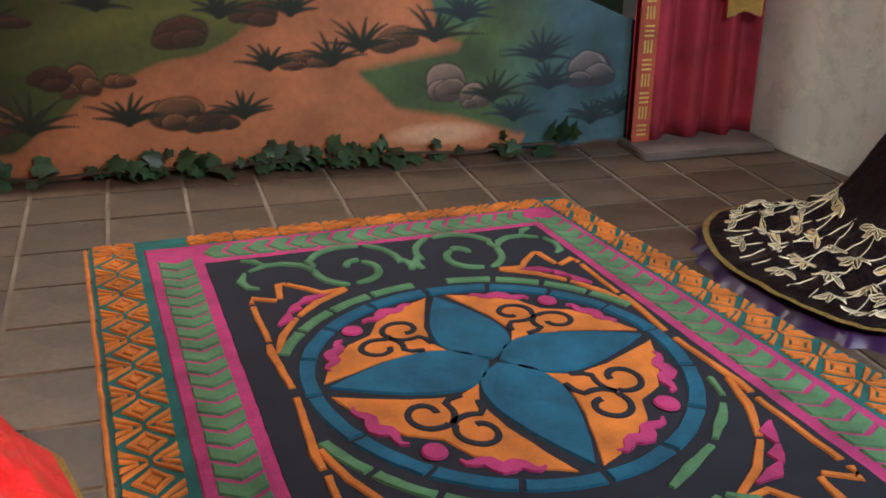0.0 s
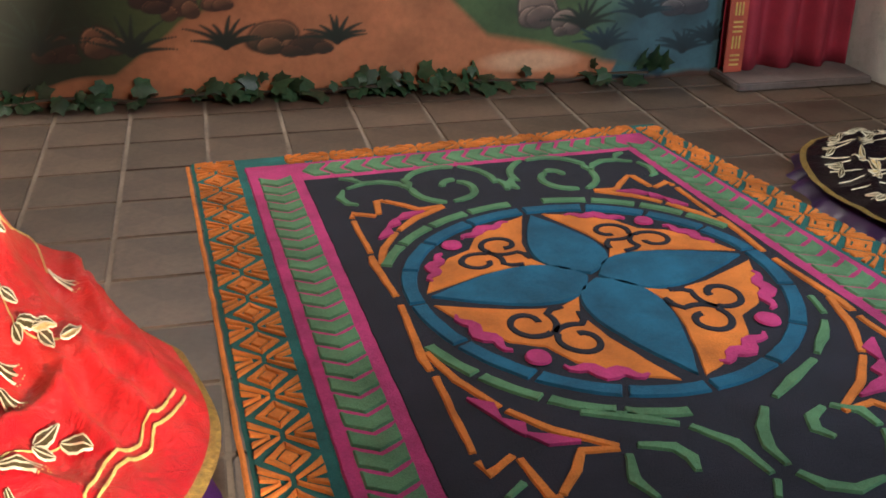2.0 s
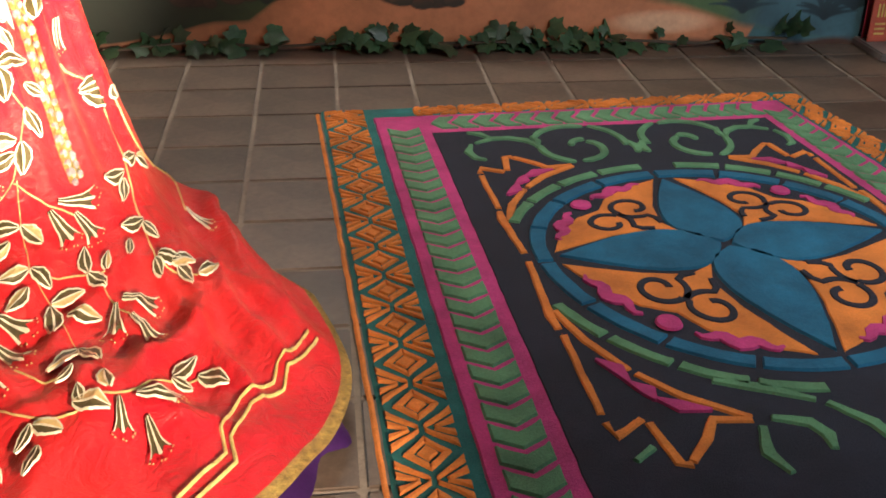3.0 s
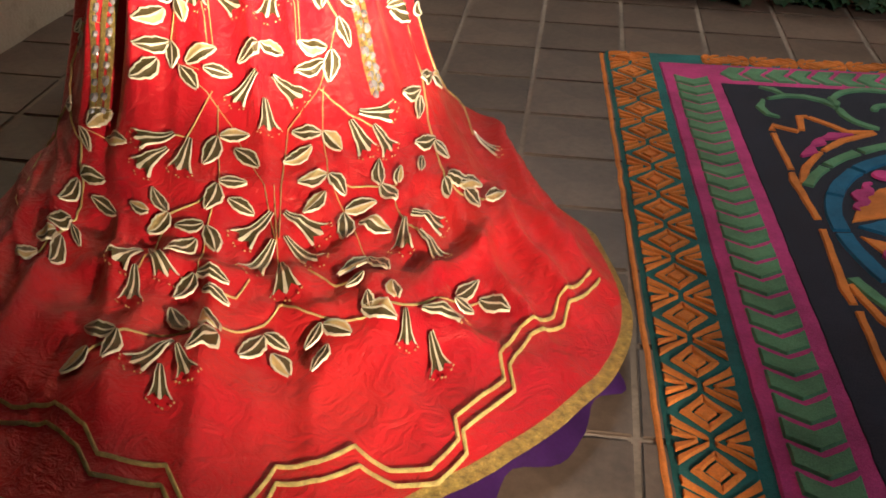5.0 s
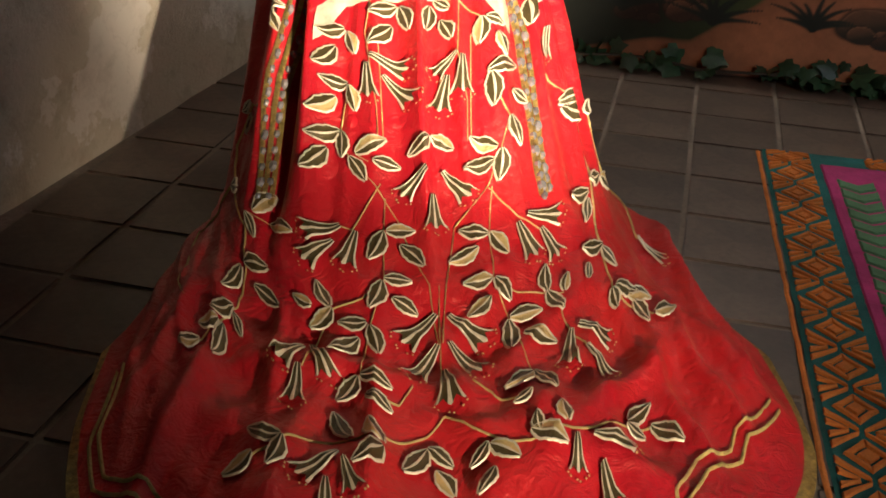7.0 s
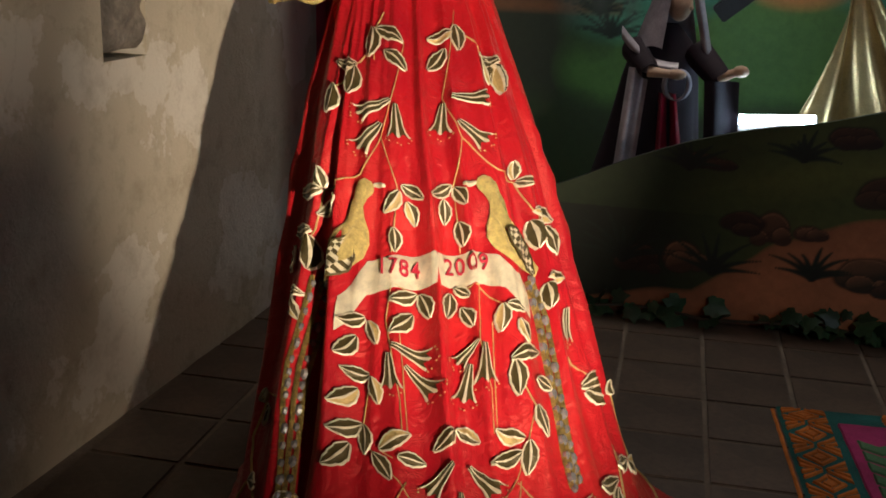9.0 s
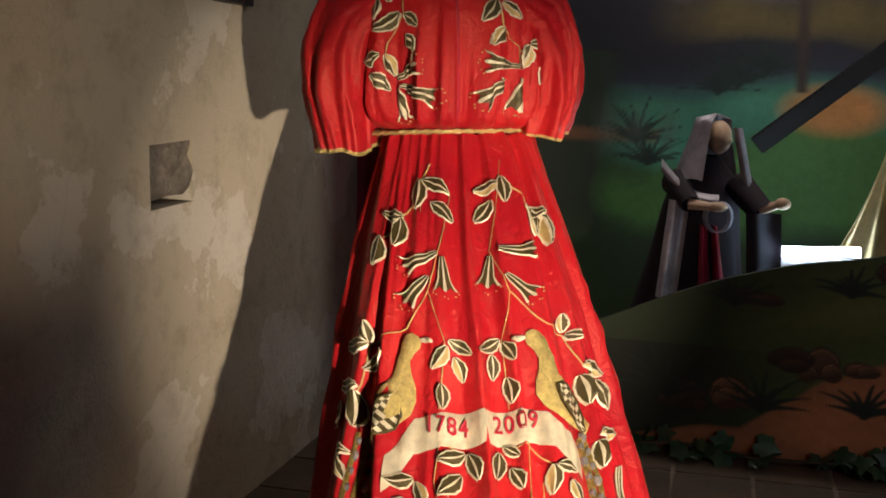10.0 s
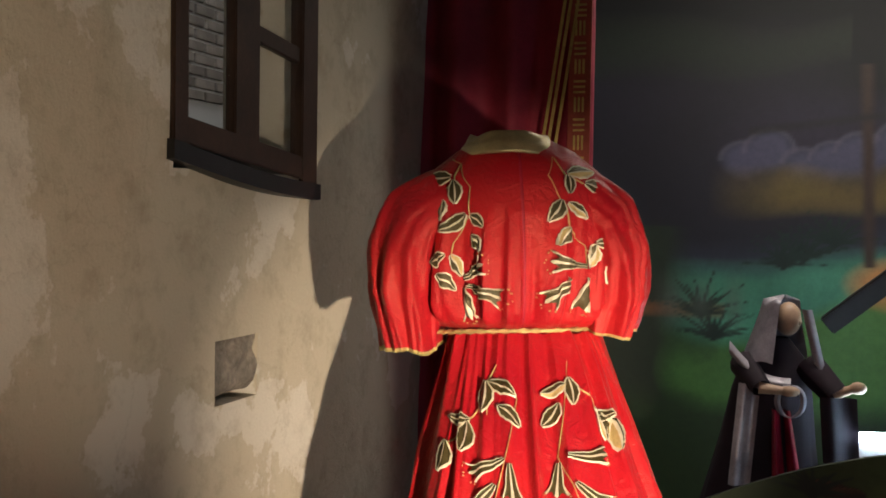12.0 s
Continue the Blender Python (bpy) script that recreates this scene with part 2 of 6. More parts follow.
def uneven_wall(name, lo_u, hi_u, lo_z, hi_z, holes, place, normal, depth, step=0.05):
    """An old wall, gently uneven, with openings that go through; u runs along it."""
    nu, nz = int((hi_u - lo_u) / step) + 1, int((hi_z - lo_z) / step) + 1
    us, zs = set(np.linspace(lo_u, hi_u, nu)), set(np.linspace(lo_z, hi_z, nz))
    for a, b, c, d in holes:
        us = {u for u in us if min(abs(u - a), abs(u - b)) > 0.012} | {a, b}
        zs = {z for z in zs if min(abs(z - c), abs(z - d)) > 0.012} | {c, d}
    us, zs = sorted(us), sorted(zs)
    verts, faces, ids = [], [], {}
    for k, back in enumerate((0, 1)):
        for i, u in enumerate(us):
            for j, z in enumerate(zs):
                d = 0.0 if back else 0.016 * noise.noise(Vector((u * 1.1, z * 1.1, 3.7))) + 0.004 * noise.noise(Vector((u * 6, z * 6, 1.2)))
                p = Vector(place(u, z)) + normal * (d - (depth if back else 0))
                ids[k, i, j] = len(verts)
                verts.append(p)

    def hole(u, z):
        return any(a < u < b and c < z < d for a, b, c, d in holes)
    solid = {(i, j) for i in range(len(us) - 1) for j in range(len(zs) - 1) if not hole((us[i] + us[i + 1]) / 2, (zs[j] + zs[j + 1]) / 2)}
    for i, j in solid:
        q = [(i, j), (i + 1, j), (i + 1, j + 1), (i, j + 1)]
        faces.append([ids[0, *c] for c in q])
        faces.append([ids[1, *c] for c in reversed(q)])
        for (a, b), nb in (((q[0], q[1]), (i, j - 1)), ((q[1], q[2]), (i + 1, j)), ((q[2], q[3]), (i, j + 1)), ((q[3], q[0]), (i - 1, j))):
            if nb not in solid:
                faces.append([ids[0, *b], ids[0, *a], ids[1, *a], ids[1, *b]])
    return raw(name, verts, faces, M_WALL, smooth=False)


W_N = Vector((WALL_B[1] - WALL_A[1], -(WALL_B[0] - WALL_A[0]), 0)).normalized()
WIN = (-0.79, -0.07, 1.68, 2.75)
NICHE = (-0.585, -0.365, 1.035, 1.215)
structure(uneven_wall("wall_west", -4.6, 0.90, -0.1, 3.4, [WIN, NICHE], lambda u, z: (wall_x(u), u, z), W_N, 0.32), "old cream lime plaster wall with patches and stains")

# ---- tiles ----


def tile_mesh():
    bm = bmesh.new()
    h = TILE / 2 - 0.0065
    box(bm, (-h, -h, -0.016), (h, h, 0.0), 0.004)
    me = bpy.data.meshes.new("tile")
    bm.to_mesh(me)
    bm.free()
    me.materials.append(M_TILE)
    return me


# ---- painted scenery ----


def srgb(r, g, b):
    return np.array([(c / 255) ** 2.2 for c in (r, g, b)])


def field(x, z, scale, seed):
    """Smooth noise on a grid, by a few random waves."""
    rng = np.random.RandomState(seed)
    out = np.zeros_like(x)
    for k in range(14):
        a, f, p = rng.uniform(0, 6.283), scale * 2 ** rng.uniform(-0.5, 1.8), rng.uniform(0, 6.283)
        out += np.sin((x * math.cos(a) + z * math.sin(a)) * f + p) * (scale / f) ** 0.8
    return out / 3.5


def over(img, mask, color):
    m = np.clip(mask, 0, 1)[..., None]
    img[:] = img * (1 - m) + color * m


def rock(img, x, z, cx, cz, w, h, color, light, lumps=3):
    """Boulders brushed as overlapping rounded lumps with a lit rim on top and a dark foot."""
    rng = np.random.RandomState(int(1000 + abs(cx) * 977 + cz * 131))
    for k in range(lumps):
        ox, oz, s = (cx, cz, 0.92) if k == 0 else (cx + w * rng.uniform(-0.75, 0.75), cz - h * rng.uniform(0.1, 0.5), rng.uniform(0.42, 0.68))
        n = field(x, z, 26, int(2000 + ox * 997)) * 0.13
        r = np.sqrt(((x - ox) / (w * s)) ** 2 + (np.where(z > oz, (z - oz) / (h * s), (z - oz) / (h * s * 0.7))) ** 2) + n
        over(img, (1.05 - r) * 6, color * 0.30)
        t = np.clip((z - oz) / (h * s) * 0.8 + 0.12 - 0.3 * (x - ox) / (w * s), 0, 1)[..., None]
        over(img, (0.93 - r) * 9, color * (1 - t) * 0.55 + light * 0.8 * t)
        over(img, np.clip(1 - np.abs(r - 0.84) * 18, 0, 1) * (z > oz + 0.15 * h * s) * 0.6, light * 1.3)
        over(img, np.clip(n * 6 - 0.2, 0, 1) * (r < 0.85) * 0.5, color * 0.35)


def blade_plant(img, x, z, cx, cz, size, color, seed, count=9):
    rng = np.random.RandomState(seed)
    for k in range(count):
        a = lerp(0.25, 2.9, (k + rng.uniform(0, 0.7)) / count)
        ln, bend = 1.25 * size * rng.uniform(0.7, 1.1), rng.uniform(0.15, 0.6)
        for s in np.linspace(0, 1, 16):
            px = cx + ln * s * math.cos(a) * (1 + 0.2 * s)
            pz = cz + ln * (s * math.sin(a) - bend * s * s * 0.6)
            w = 0.0085 * (1 - s) + 0.0035
            j = np.searchsorted(x[0], px)
            j0, j1 = max(0, j - 4), j + 5
            part_img = img[:, j0:j1]
            over(part_img, 1.6 - np.hypot(x[:, j0:j1] - px, z[:, j0:j1] - pz) / w, color * (0.6 + 0.7 * s))


def paint_board(name, us, zs, to_world, img, thick, top=None):
    """A painted board: a fine front sheet that carries the paint, a plain back and closed edges."""
    nu, nz = len(us), zs.shape[0]
    verts = np.zeros((nz, nu, 3))
    for i, u in enumerate(us):
        verts[:, i] = [to_world(u, z) for z in (zs[:, i] if zs.ndim == 2 else zs)]
    v = verts.reshape(-1, 3)
    a = np.arange(nz * nu).reshape(nz, nu)
    quads = np.stack([a[:-1, :-1], a[:-1, 1:], a[1:, 1:], a[1:, :-1]], -1).reshape(-1, 4)
    base = len(v)
    top_back = verts[-1] + np.array([0, thick, 0])
    low_back = verts[0] + np.array([0, thick, 0])
    v = np.concatenate([v, top_back, low_back])
    extra = []
    for i in range(nu - 1):
        extra.append((a[-1, i], a[-1, i + 1], base + i + 1, base + i))
        extra.append((base + i, base + i + 1, base + nu + i + 1, base + nu + i))
    faces = [tuple(int(k) for k in q) for q in quads] + [tuple(int(k) for k in q) for q in extra]
    ob = raw(name, v, faces, M_PAINT, smooth=False)
    col = np.ones((len(v), 4))
    col[:base, :3] = img.reshape(-1, 3)
    col[base:, :3] = 0.05
    at = ob.data.color_attributes.new("paint", "FLOAT_COLOR", "POINT")
    at.data.foreach_set("color", col.ravel())
    return ob


CREST = ((-1.0, 0.34), (-0.56, 0.50), (-0.35, 0.60), (-0.15, 0.68), (0.11, 0.755), (0.34, 0.79), (0.60, 0.86), (1.1, 0.95), (1.7, 0.86), (2.2, 0.66), (2.50, 0.53))
HILL_L, HILL_R = (-1.0, 0.80), (2.50, 0.70)      # the board's foot


def hill_y(x):
    return lerp(HILL_L[1], HILL_R[1], (x - HILL_L[0]) / (HILL_R[0] - HILL_L[0]))


def hill_board():
    us = np.linspace(-1.0, 2.50, 620)
    crest = np.interp(us, [c[0] for c in CREST], [c[1] for c in CREST])
    k = np.ones(25) / 25
    crest = np.convolve(np.pad(crest, 12, mode="edge"), k, "valid")
    ws = np.linspace(0, 1, 165)
    z = ws[:, None] * crest[None, :]
    x = np.repeat(us[None, :], len(ws), 0)
    img = np.zeros((*x.shape, 3))
    n1, n2 = field(x, z, 6, 1), field(x, z, 17, 2)
    # far slopes: olive green going to teal and to deep blue
    img[:] = srgb(74, 84, 44) * (1 + 0.25 * n1[..., None])
    over(img, (x - 1.15 + 0.25 * n1) * 1.6, srgb(74, 116, 88) * (1 + 0.2 * n2[..., None]))
    over(img, (x - 1.75 + 0.3 * (0.3 - z) + 0.15 * n1) * 2.6, srgb(60, 96, 100) * (1 + 0.2 * n2[..., None]))
    over(img, 1 - np.abs(z - 0.52 - 0.12 * np.sin(x * 2.1)) * 9, srgb(98, 104, 52))
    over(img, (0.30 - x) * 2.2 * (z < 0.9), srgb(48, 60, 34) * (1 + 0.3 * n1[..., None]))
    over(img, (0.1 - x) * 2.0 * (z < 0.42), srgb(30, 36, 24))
    # the sandy track
    up = np.interp(us, [-1.0, -0.6, -0.05, 0.2, 0.4, 0.68, 0.86, 1.0, 1.2, 1.5, 1.62, 2.5], [0.02, 0.03, 0.13, 0.30, 0.41, 0.49, 0.58, 0.70, 0.95, 0.95, 0.55, 0.0])[None, :]
    lo = np.interp(us, [-1.0, 1.20, 1.26, 1.44, 1.7, 1.95, 2.02, 2.5], [-0.1, -0.1, -0.1, -0.1, -0.1, -0.05, 0.1, 0.3])[None, :]
    sand = srgb(176, 112, 76) * (1 + 0.13 * n2 + 0.10 * n1)[..., None]
    m = np.clip((up - z + 0.012 * n2) * 45, 0, 1) * np.clip((z - lo) * 40, 0, 1)
    over(img, m, sand)
    over(img, m * np.clip(1 - (up - z) * 8, 0, 1) * 0.55, srgb(120, 78, 50))
    # green tongue that cuts into the track
    tongue = np.clip((z - np.interp(us, [1.15, 1.28, 1.44, 1.7, 1.95, 2.5], [0.6, 0.355, 0.20, 0.15, 0.07, 0.0])[None, :]) * 30, 0, 1) * np.clip((x - 1.22) * 14, 0, 1)
    ceil_t = np.clip((np.interp(us, [1.22, 1.5, 1.7, 1.9, 2.5], [0.39, 0.44, 0.47, 0.8, 1.2])[None, :] - z) * 26, 0, 1)
    over(img, tongue * ceil_t, srgb(70, 92, 58) * (1 + 0.3 * n2[..., None]))
    over(img, (x - 1.85 + 0.1 * n1) * 5 * tongue, srgb(56, 86, 94) * (1 + 0.3 * n2[..., None]))
    over(img, np.clip(1 - ((x - 1.62) / 0.24) ** 2 - ((z - 0.10) / 0.055) ** 2, 0, 1) * 1.3, srgb(205, 160, 125))
    brown, tan = srgb(92, 62, 44), srgb(150, 104, 74)
    grey, pale = srgb(98, 86, 80), srgb(160, 138, 122)
    for cx, cz, w, h, c, l in ((0.22, 0.385, 0.075, 0.085, brown, tan), (0.35, 0.38, 0.07, 0.05, brown, tan), (0.56, 0.235, 0.11, 0.09, srgb(74, 62, 44), tan),
                               (0.70, 0.20, 0.09, 0.06, srgb(66, 56, 42), brown), (1.07, 0.43, 0.10, 0.045, srgb(80, 58, 44), tan), (1.44, 0.50, 0.10, 0.065, srgb(84, 66, 48), tan),
                               (1.66, 0.30, 0.11, 0.10, grey, pale), (1.77, 0.25, 0.08, 0.07, grey, pale), (2.27, 0.33, 0.12, 0.10, srgb(70, 72, 78), srgb(128, 122, 120)),
                               (0.60, 0.55, 0.12, 0.08, srgb(72, 56, 38), brown), (0.88, 0.615, 0.11, 0.06, srgb(76, 56, 40), brown), (-0.10, 0.24, 0.09, 0.085, brown, tan),
                               (-0.25, 0.22, 0.08, 0.07, srgb(70, 48, 34), brown), (0.10, 0.40, 0.10, 0.06, srgb(66, 46, 34), brown), (0.46, 0.74, 0.09, 0.06, srgb(60, 42, 32), brown),
                               (-0.05, 0.62, 0.10, 0.04, srgb(62, 46, 34), brown), (0.93, 0.86, 0.10, 0.05, brown, tan)):
        rock(img, x, z, cx, cz, w, h, c, l)
    dark = srgb(34, 44, 34)
    for k, (cx, cz, s) in enumerate(((0.38, 0.215, 0.13), (0.82, 0.22, 0.12), (0.93, 0.41, 0.10), (1.18, 0.42, 0.11), (1.30, 0.47, 0.13), (1.60, 0.50, 0.14), (-0.32, 0.22, 0.18),
                                     (0.02, 0.20, 0.15), (0.75, 0.62, 0.10), (1.85, 0.24, 0.13), (1.02, 0.62, 0.10), (-0.1, 0.60, 0.10), (0.3, 0.66, 0.10))):
        blade_plant(img, x, z, cx, cz, s, dark, 50 + k)
    for k, (cx, cz, s) in enumerate(((2.06, 0.40, 0.13), (2.10, 0.28, 0.12), (1.95, 0.15, 0.10), (2.30, 0.12, 0.10), (2.42, 0.16, 0.10), (1.72, 0.58, 0.12))):
        blade_plant(img, x, z, cx, cz, s, srgb(30, 50, 56), 90 + k, 11)
    over(img, (0.03 - z + 0.01 * n2) * 40, srgb(70, 48, 36))
    img = np.clip(img, 0.002, 1)
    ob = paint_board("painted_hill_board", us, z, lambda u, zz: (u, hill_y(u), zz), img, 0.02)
    return tagged(ob, "cut-out scenery board painted with sandy hills, boulders and desert plants", "scenery board")


def sky_board():
    us, zs = np.linspace(-1.9, 3.4, 380), np.linspace(0, 3.4, 260)
    x, z = np.meshgrid(us, zs)
    n1, n2 = field(x, z, 3.0, 11), field(x, z, 8, 12)
    img = np.zeros((*x.shape, 3))
    img[:] = srgb(33, 30, 41) * (1 + 0.3 * n1[..., None])
    # dark sky, its top and upper right blackened further as painted-in light falloff
    over(img, (z - 2.25 + 0.2 * n1) * 3, srgb(13, 13, 15))
    over(img, (x - 0.15 + 0.12 * n1) * 4 * np.clip((z - 1.95) * 4, 0, 1), srgb(8, 8, 9))
    over(img, np.clip(1 - ((z - 2.45 - 0.1 * n1) / 0.16) ** 2, 0, 1) * (x < 0.1) * 0.8, srgb(38, 46, 36))
    over(img, np.clip(1 - ((z - 1.95) / 0.3) ** 2, 0, 1) * 0.5 * np.clip(n1 + 0.5, 0, 1), srgb(50, 43, 60))
    # a piled cloud, lit yellow below
    for cx, cz, r in ((-0.42, 1.86, 0.12), (-0.28, 1.90, 0.14), (-0.12, 1.84, 0.12), (0.02, 1.86, 0.13), (0.18, 1.90, 0.15), (0.40, 1.95, 0.2), (0.7, 1.9, 0.2), (1.1, 2.0, 0.25), (1.6, 1.9, 0.25)):
        d = np.hypot(x - cx, (z - cz) * 1.2) + 0.03 * n2
        over(img, (r - d) * 14, srgb(74, 72, 92))
        over(img, np.clip(1 - np.abs(r - d - 0.02) * 45, 0, 1) * (z > cz) * 0.3, srgb(112, 106, 118))
    over(img, np.clip(1 - ((z - 1.70 - 0.03 * n2) / 0.15) ** 2, 0, 1) * np.clip((x + 0.6) * 2.5, 0, 1) * 0.85, srgb(108, 91, 48) * (1 + 0.2 * n2[..., None]))
    over(img, (1.50 - z + 0.06 * n1) * 7, srgb(48, 52, 66))
    over(img, (1.40 - z + 0.05 * n1) * 8, srgb(66, 122, 98) * (1 + 0.25 * n2[..., None]))
    over(img, (1.12 - z + 0.08 * n1 + 0.1 * np.sin(x * 3)) * 9, srgb(76, 116, 58) * (1 + 0.3 * n1[..., None]))
    over(img, np.clip(1 - ((x - 0.40) / 0.32) ** 2 - ((z - 1.22) / 0.16) ** 2, 0, 1) * 1.4, srgb(190, 128, 72))
    over(img, (-0.62 - x + 0.1 * n2) * 5 * (z < 1.5), srgb(34, 44, 30))
    over(img, np.clip(1 - ((z - 1.05) / 0.05) ** 2, 0, 1) * (x < -0.5) * 0.7, srgb(122, 78, 48))
    over(img, (0.62 - z + 0.1 * n1) * 6, srgb(40, 56, 30))
    for k, (cx, cz, s) in enumerate(((-0.62, 1.02, 0.22), (-0.55, 0.9, 0.2), (-0.1, 1.34, 0.22), (0.05, 1.42, 0.2), (-0.2, 1.30, 0.16), (0.75, 1.4, 0.2))):
        blade_plant(img, x, z, cx, cz, s, srgb(24, 42, 34), 150 + k, 12)
    over(img, np.clip(1.3 - np.abs(x - 0.19 - 0.04 * (2.2 - z)) / 0.035, 0, 1) * (z > 1.3) * (z < 2.36), srgb(62, 46, 38))
    over(img, np.clip(1.3 - np.abs(z - 2.06 - 0.12 * x) / 0.025, 0, 1) * (x > -0.4) * (x < 0.7) * 0.8, srgb(36, 34, 34))
    for cx, w in ((-0.78, 0.09), (-0.62, 0.07), (-0.45, 0.06)):
        over(img, np.clip(1.2 - np.abs(x - cx) / w, 0, 1) * np.clip((1.28 - z) * 6, 0, 1) * np.clip((z - 0.9) * 6, 0, 1) * 0.5, srgb(88, 92, 84))
    img = np.clip(img, 0.002, 1)
    ob = paint_board("painted_sky_board", us, zs, lambda u, zz: (u, 2.75, zz), img, 0.03)
    return tagged(ob, "large painted backdrop of a dark cloudy sky over green hills", "scenery board")


hill_board()
sky_board()

# ---- the sawdust carpet ----
CX, CY, CT = 1.251, -1.101, 3.2
C_L, C_R, C_F, C_N = -0.628, 0.565, 0.895, -1.22     # the dark field
B_PINK, B_GREEN, B_TEAL = 0.031, 0.108, 0.170


def laid(x, y):
    """The carpet as it was strewn: its far border is narrow and its long side runs askew."""
    if y > 1.065:
        y = 1.065 + (y - 1.065) * 0.6
    if x > 0:
        x -= (x / 0.565) ** 2 * (0.02 + 0.052 * (y - 0.35))
    return x, y


def longer(x, y):
    """The medallion is drawn out towards the visitor."""
    return x, y * (1.06 - 0.11 * math.tanh(y * 9))


def wobble(p, amp=0.0025, f=23.0):
    return (p[0] + amp * noise.noise(Vector((p[0] * f, p[1] * f, 0.3))), p[1] + amp * noise.noise(Vector((p[0] * f, p[1] * f, 7.3))))


def dense(pts, step=0.02):
    out = []
    for (x0, y0), (x1, y1) in zip(pts, pts[1:] + pts[:1]):
        n = max(1, int(math.hypot(x1 - x0, y1 - y0) / step))
        out += [(lerp(x0, x1, k / n), lerp(y0, y1, k / n)) for k in range(n)]
    return out


def heap(outlines, z0, z1, soft=0.004):
    """Low heaps of sawdust with sloping, slightly crumbled edges."""
    verts, faces = [], []
    for pts in outlines:
        area = sum(a[0] * b[1] - a[1] * b[0] for a, b in zip(pts, pts[1:] + pts[:1]))
        if area < 0:
            pts = pts[::-1]
        pts = [wobble(p) for p in dense(pts)]
        n, base = len(pts), len(verts)
        top = []
        for k in range(n):
            a, b = Vector(pts[k - 1]), Vector(pts[(k + 1) % n])
            t = (b - a).normalized()
            top.append((pts[k][0] - t.y * soft, pts[k][1] + t.x * soft))
        verts += [(*laid(x, y), z0) for x, y in pts] + [(*laid(x, y), z1) for x, y in top]
        faces += [(base + k, base + (k + 1) % n, base + n + (k + 1) % n, base + n + k) for k in range(n)]
        faces.append(tuple(base + n + k for k in range(n)))
    return verts, faces


def ribbon(path, w0, w1=None, taper=0.0):
    """The outline of a stroke along a path."""
    n = len(path)
    w1 = w0 if w1 is None else w1
    left, right = [], []
    for k, p in enumerate(path):
        a, b = Vector(path[max(0, k - 1)]), Vector(path[min(n - 1, k + 1)])
        t = (b - a).normalized()
        s = k / (n - 1)
        w = lerp(w0, w1, s) / 2
        if taper:
            w *= min(1.0, (min(s, 1 - s) + 0.10) / (taper + 0.07))
        left.append((p[0] - t.y * w, p[1] + t.x * w))
        right.append((p[0] + t.y * w, p[1] - t.x * w))
    return left + right[::-1]


def arc(cx, cy, r, a0, a1, n=14, r1=None):
    r1 = r if r1 is None else r1
    return [(cx + lerp(r, r1, k / n) * math.cos(radians(lerp(a0, a1, k / n))), cy + lerp(r, r1, k / n) * math.sin(radians(lerp(a0, a1, k / n)))) for k in range(n + 1)]


def rect(x0, y0, x1, y1):
    return [(x0, y0), (x1, y0), (x1, y1), (x0, y1)]


# the scrolls of the near end, stroke by stroke
NEAR_SCROLLS = (
    ((-0.282, -0.59), (-0.188, -0.631), (-0.098, -0.684)),
    ((-0.082, -0.696), (-0.022, -0.775), (-0.003, -0.883)),
    ((-0.217, -0.728), (-0.146, -0.754), (-0.128, -0.798), (-0.138, -0.84)),
    ((-0.245, -0.753), (-0.267, -0.835), (-0.248, -0.894)),
    ((0.313, -0.528), (0.213, -0.594), (0.143, -0.646)),
    ((0.103, -0.674), (0.058, -0.741), (0.037, -0.804), (0.04, -0.868)),
    ((0.043, -0.89), (0.075, -0.942), (0.124, -0.967), (0.195, -0.95)),
    ((0.224, -0.927), (0.275, -0.856), (0.288, -0.812)),
    ((0.289, -0.798), (0.285, -0.738), (0.236, -0.702)),
    ((0.22, -0.706), (0.176, -0.731), (0.16, -0.776), (0.181, -0.81)),
    ((-0.005, -0.901), (-0.033, -0.953)),
    ((-0.474, -0.784), (-0.52, -0.819)),
    ((0.483, -0.251), (0.462, -0.341)),
    ((0.44, -0.375), (0.391, -0.44), (0.332, -0.507)),
)


